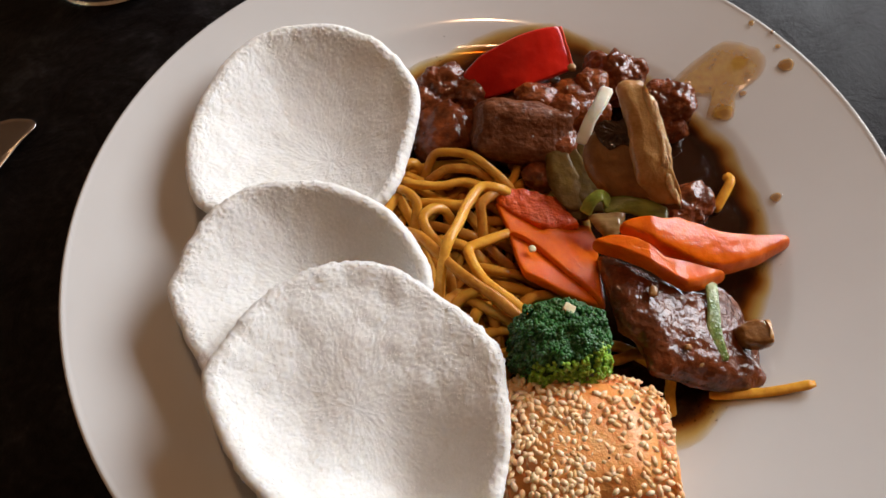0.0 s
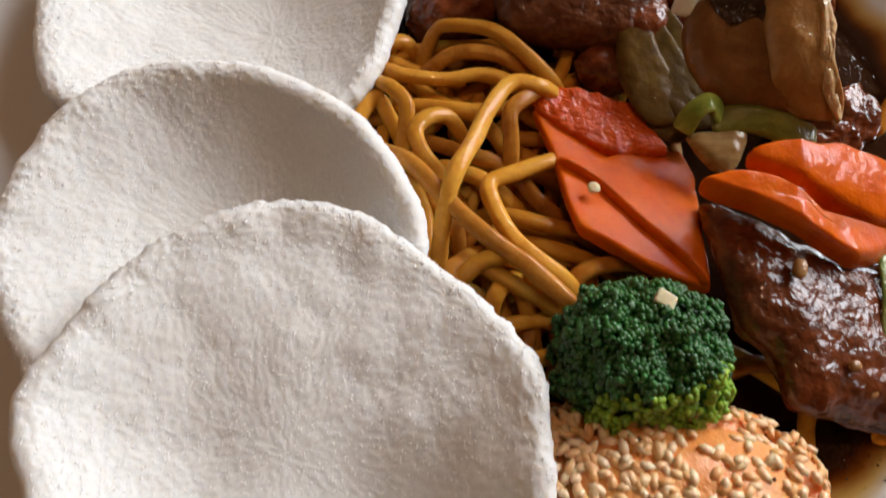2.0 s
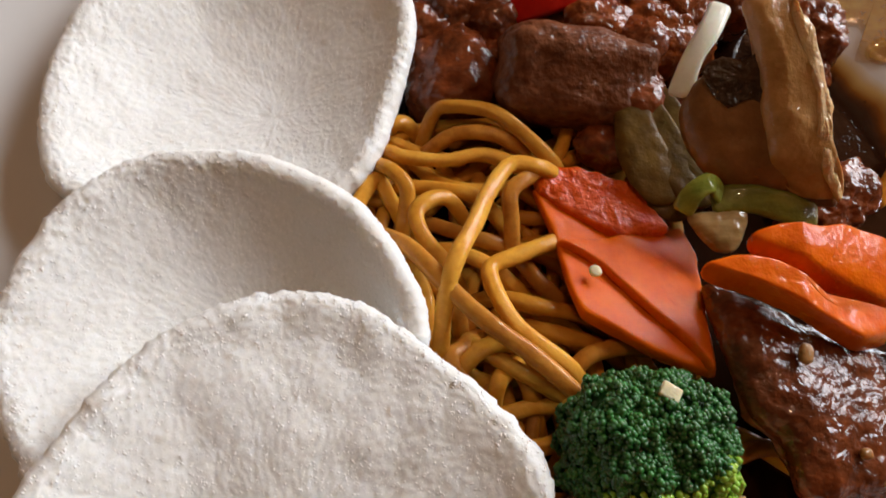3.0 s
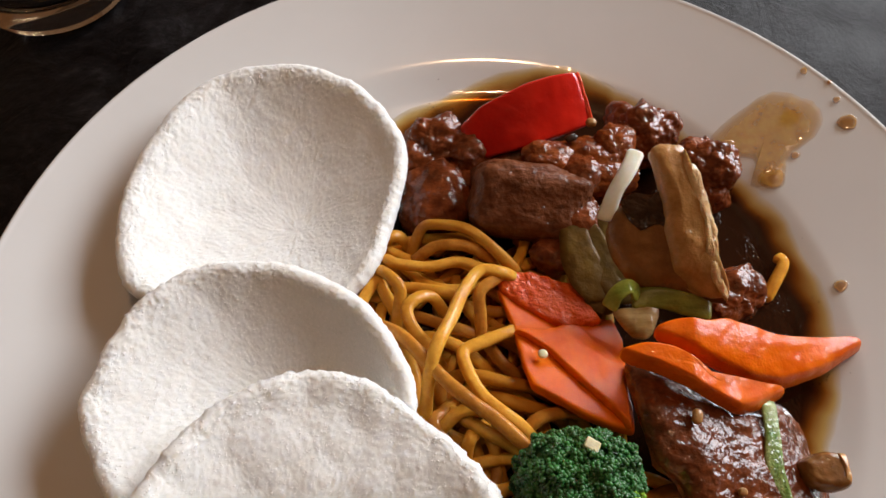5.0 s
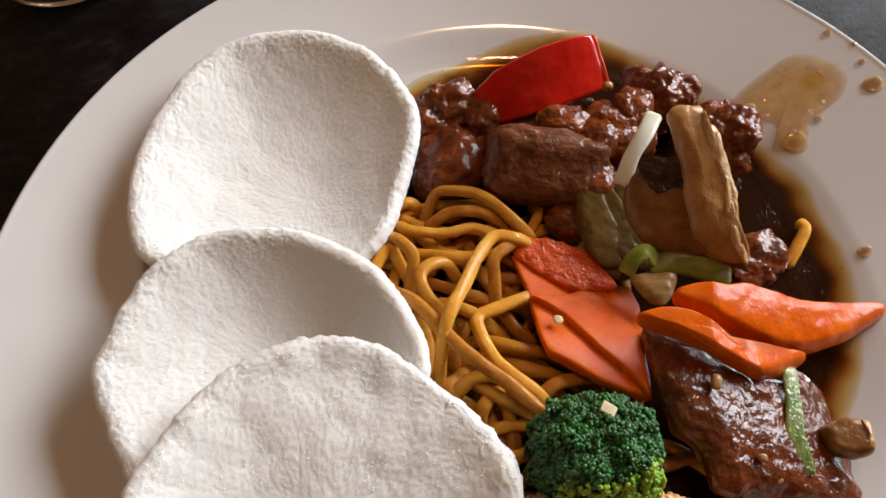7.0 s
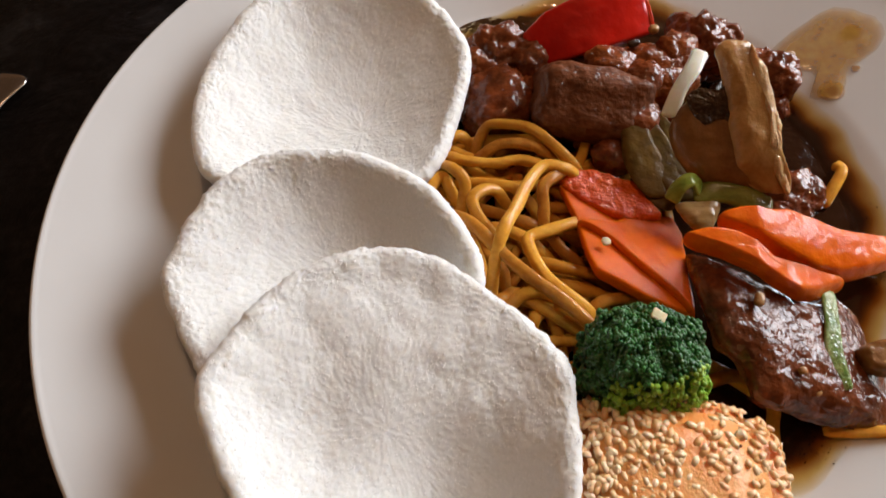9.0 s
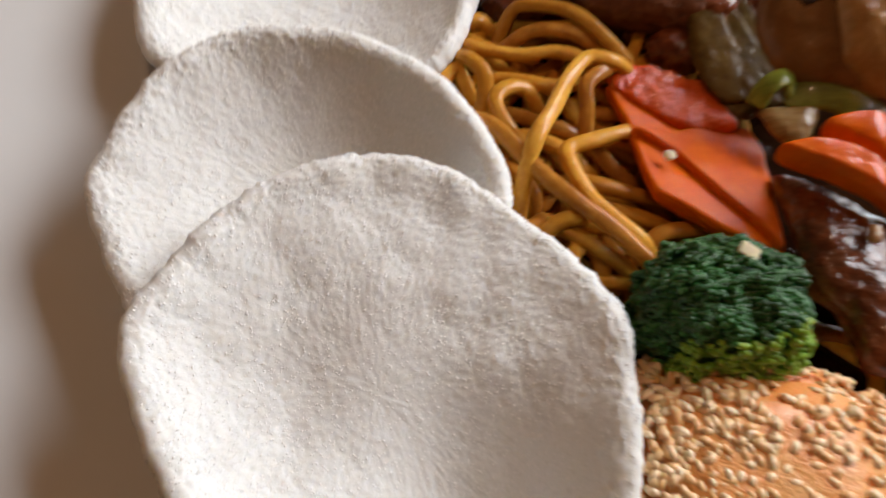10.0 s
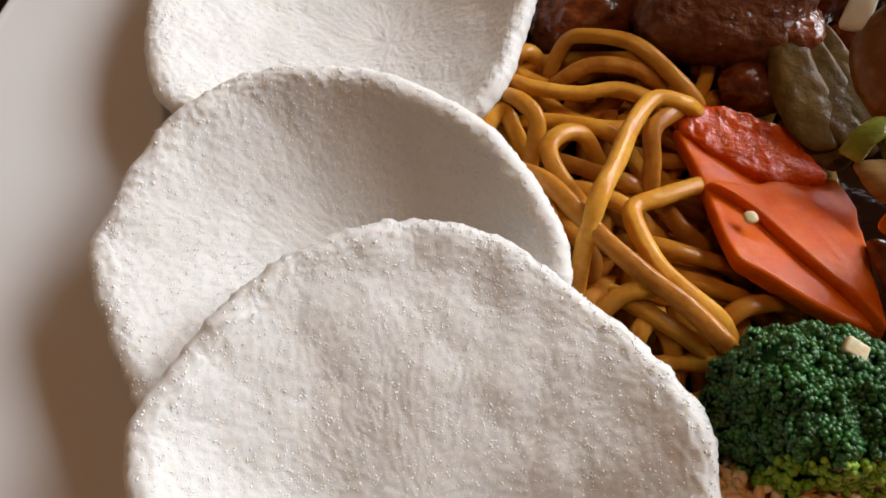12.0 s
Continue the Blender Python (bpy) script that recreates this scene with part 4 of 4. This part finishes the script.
def seed_mesh(k):
    rnd = random.Random(k)
    bm = bmesh.new()
    bmesh.ops.create_icosphere(bm, subdivisions=1, radius=1)
    ln, wd, ht = rnd.uniform(1.5, 1.85), rnd.uniform(0.9, 1.06), rnd.uniform(0.55, 0.68)
    for v in bm.verts:
        taper = 1 - 0.34 * max(0.0, v.co.x) - 0.05 * v.co.x
        v.co = Vector((v.co.x * ln, v.co.y * wd * taper, v.co.z * ht * taper)) / 1000
    me = bpy.data.meshes.new("seed")
    bm.to_mesh(me)
    bm.free()
    me.materials.append(SEED)
    me.polygons.foreach_set("use_smooth", [True] * len(me.polygons))
    return me


seed_shapes = [seed_mesh(k) for k in range(6)]
rng = random.Random(21)
placed = []
tries = 0
while len(placed) < 290 and tries < 20000:
    tries += 1
    u, v = (rng.uniform(-0.97, 0.97) if rng.random() < 0.6 else rng.uniform(-0.97, -0.05)), rng.uniform(-0.97, 0.97)
    sparse = max(0.0, 1 - math.hypot((u - 0.25) / 0.5, (v - 0.25) / 0.6))
    if rng.random() < sparse * 0.9:
        continue
    p = toast_point(u, v)
    need = 0.00165 if u < 0.05 else 0.0020
    if any((p - q).length < need for q in placed):
        continue
    placed.append(p)
    e = 0.02
    n = (toast_point(u + e, v) - p).cross(toast_point(u, v + e) - p).normalized()
    ob = new("seed", seed_shapes[len(placed) % 6])
    ob.parent = toast
    lie = n.to_track_quat("Z", "Y").to_matrix().to_4x4() @ pose(0, 0, 0, rng.gauss(0, 10), rng.gauss(0, 16), rng.uniform(0, 360))
    ob.matrix_world = Matrix.Translation(p + n * rng.uniform(-0.0005, 0.0)) @ lie

unit = [tuple(v.co) for v in seed_shapes[0].vertices]
unit_faces = [tuple(f.vertices) for f in seed_shapes[0].polygons]
verts, faces = [], []
for i in range(1040):
    side = rng.choice("wensnse") if i < 800 else "top"
    t, low = rng.uniform(-0.98, 0.98), rng.uniform(0.0, 1.0) ** 1.3 * 0.95
    if side == "top":
        u = rng.uniform(-0.97, 0.97) if rng.random() < 0.55 else rng.uniform(-0.97, 0.0)
        p = toast_point(u, t)
        m = Matrix.Translation(p - Vector((0, 0, 0.00025))) @ pose(0, 0, 0, rng.gauss(0, 9), rng.gauss(0, 9), rng.uniform(0, 360))
        n0 = len(verts)
        verts += [tuple(m @ Vector(q)) for q in unit]
        faces += [tuple(n0 + k for k in f) for f in unit_faces]
        continue
    u, v = {"w": (-1, t), "e": (1, t), "n": (t, 1), "s": (t, -1)}[side]
    p = toast_point(u, v)
    shrink = 1 - (0.12 if side == "s" else 0.06) * low
    p = Vector((TO.x + (p.x - TO.x) * shrink, TO.y + (p.y - TO.y) * shrink, p.z + (TZ0 - p.z) * low - 0.001))
    n = Vector({"w": (-1, t**5, 0.3), "e": (1, t**5, 0.3), "n": (t**5, 1, 0.3), "s": (t**5, -1, 0.3)}[side]).normalized()
    m = Matrix.Translation(p) @ n.to_track_quat("Z", "Y").to_matrix().to_4x4() @ pose(0, 0, 0, rng.gauss(0, 12), rng.gauss(0, 14), rng.uniform(0, 360))
    n0 = len(verts)
    verts += [tuple(m @ Vector(q)) for q in unit]
    faces += [tuple(n0 + k for k in f) for f in unit_faces]
me = bpy.data.meshes.new("edge_seeds")
me.from_pydata(verts, [], faces)
tagged(attach("seed_crust", me, SEED_EDGE, toast), "sesame seeds sunk in the crust", kind="stuff")


# ---- small bits ----
def bit(name, at, radii, turn, mat, label, category, seed=1.0, group="", square=0.8):
    bm = chunk([v / 1000 for v in at], [v / 1000 for v in radii], turn, 0.16, 400, seed, square, 0.02, 3, 0.0)
    return tagged(finish(name, bm, mat), label, category, group)


bit("garlic_piece", (20.5, -42.5, 44.2), (1.7, 1.3, 0.8), (0, 5, -30), GARLIC, "small cream garlic chip on the broccoli", "garlic", 1, "garlic pieces", 0.25)
bit("garlic_piece", (13.2, -14.7, 30.8), (1.3, 1.2, 0.6), (0, 0, 10), GARLIC, "small cream garlic piece on a carrot slice", "garlic", 2, "garlic pieces")
bit("garlic_piece", (48.3, -33.3, 35.0), (1.3, 1.9, 1.0), (0, 10, -15), GARLIC_BROWN, "soaked brown garlic piece on the beef slice", "garlic", 3, "garlic pieces")
bit("garlic_piece", (57, -50, 30.5), (1.1, 1.0, 0.8), (0, 0, 0), GARLIC_BROWN, "soaked brown garlic piece on the beef slice", "garlic", 4, "garlic pieces")
bit("garlic_piece", (77, 56, 27.5), (2.0, 1.3, 1.0), (0, 0, 10), GARLIC_BROWN, "soaked brown garlic piece on a beef chunk", "garlic", 6, "garlic pieces")

# One small pale raised speck on the left of the rim.
bit("crumb", (-127, 30, 25.8), (0.9, 0.6, 0.5), (0, 0, 20), GARLIC, "tiny pale speck on the plate rim", "crumb", 7)

rng = random.Random(9)
unit = bmesh.new()
bmesh.ops.create_icosphere(unit, subdivisions=1, radius=1)
ball = [v.co.copy() for v in unit.verts]
ball_faces = [[v.index for v in f.verts] for f in unit.faces]
unit.free()
verts, faces = [], []
for cx, cy, spread, count in ((82, 28, 7, 60), (88, 8, 5, 30), (62, -64, 6, 50), (92, -14, 4, 30), (-12, 80, 9, 40)):
    for k in range(count):
        x, y, r = cx + rng.gauss(0, spread * 0.6), cy + rng.gauss(0, spread * 0.6), rng.uniform(0.10, 0.28)
        z = max(13.1, plate_z(x / 1000, y / 1000) * 1000 + 0.3)
        n0 = len(verts)
        verts += [((x + v.x * r) / 1000, (y + v.y * r) / 1000, (z + v.z * r * 0.7) / 1000) for v in ball]
        faces += [[n0 + q for q in f] for f in ball_faces]
me = bpy.data.meshes.new("gravy_bubbles")
me.from_pydata(verts, [], faces)
tagged(attach("gravy_bubbles", me, GILLS), "tiny glossy brown bubbles on the gravy", "bubbles", kind="stuff")
bit("pepper_flake", (27, 53, 35), (2.0, 1.2, 1.0), (0, 0, 20), GILLS, "small black flake beside the red pepper", "flake", 8)
bit("garlic_piece", (33.5, 58.5, 35.5), (1.6, 1.4, 1.2), (0, 0, 0), GARLIC_BROWN, "soaked brown garlic piece beside the pepper", "garlic", 9, "garlic pieces")
bit("garlic_piece", (61, -54, 26.8), (1.2, 1.1, 0.8), (0, 0, 30), GARLIC_BROWN, "soaked brown garlic piece on the beef slice", "garlic", 10, "garlic pieces")
for x, y in ((36.6, -70.1), (27.6, -83.8), (11.3, -88.0), (12.3, -86.6)):
    p = toast_point((x / 1000 - TO.x) / TX, (y / 1000 - TO.y) / TY)
    bit("crumb", (x, y, p.z * 1000 + 0.3), (0.35, 0.3, 0.3), (0, 0, x), GILLS, "tiny burnt crumb on the sesame toast", "crumb", x, "burnt crumbs")

# ---- drinking glass ----
tumbler = thing("drinking_glass", "clear drinking glass with pale amber drink on the table", "glass")
GX, GY = -0.170, 0.1655
outer = soft_profile([(0.0, 0.001), (0.026, 0.001), (0.0305, 0.004), (0.0318, 0.010), (0.0335, 0.05), (0.036, 0.115)], 4)
inner = soft_profile([(0.0358, 0.1163), (0.0345, 0.115), (0.032, 0.05), (0.0300, 0.018), (0.026, 0.0135), (0.0, 0.013)], 4)
body = part("tumbler", lathe(outer + inner, 72), GLASS, tumbler)
liquid = part("drink", lathe(soft_profile([(0.0, 0.0134), (0.0255, 0.0139), (0.0296, 0.0184), (0.0316, 0.05), (0.0322, 0.062), (0.031, 0.0621), (0.0, 0.0621)], 3), 72), DRINK, tumbler, "pale amber drink")
for o in (body, liquid):
    o.location = (GX, GY, 0.0)

# ---- table knife ----
knife = thing("table_knife", "plain stainless steel table knife lying on the table", "knife")
blade = part("blade", dome(mm((10, 0), (9.5, -6), (9, -14), (9, -50), (8, -100), (-6, -105), (-9, -60), (-9.5, -20), (-8, -7), (-3, -0.5), (4, 2.2), (8, 2.2)), lambda x, y, s, a: 0.0, 0.0016, 120, 10, 0.0, 6), STEEL, knife)
handle = part("handle", dome(mm((7, -98), (7, -120), (9, -200), (0, -206), (-9, -200), (-7, -120), (-6, -98)), lambda x, y, s, a: 0.0008, 0.0060, 60, 10, 0.0, 2), STEEL, knife)
knife.matrix_world = pose(-0.1895, 0.0690, 0.0032, 0, 0, -21)
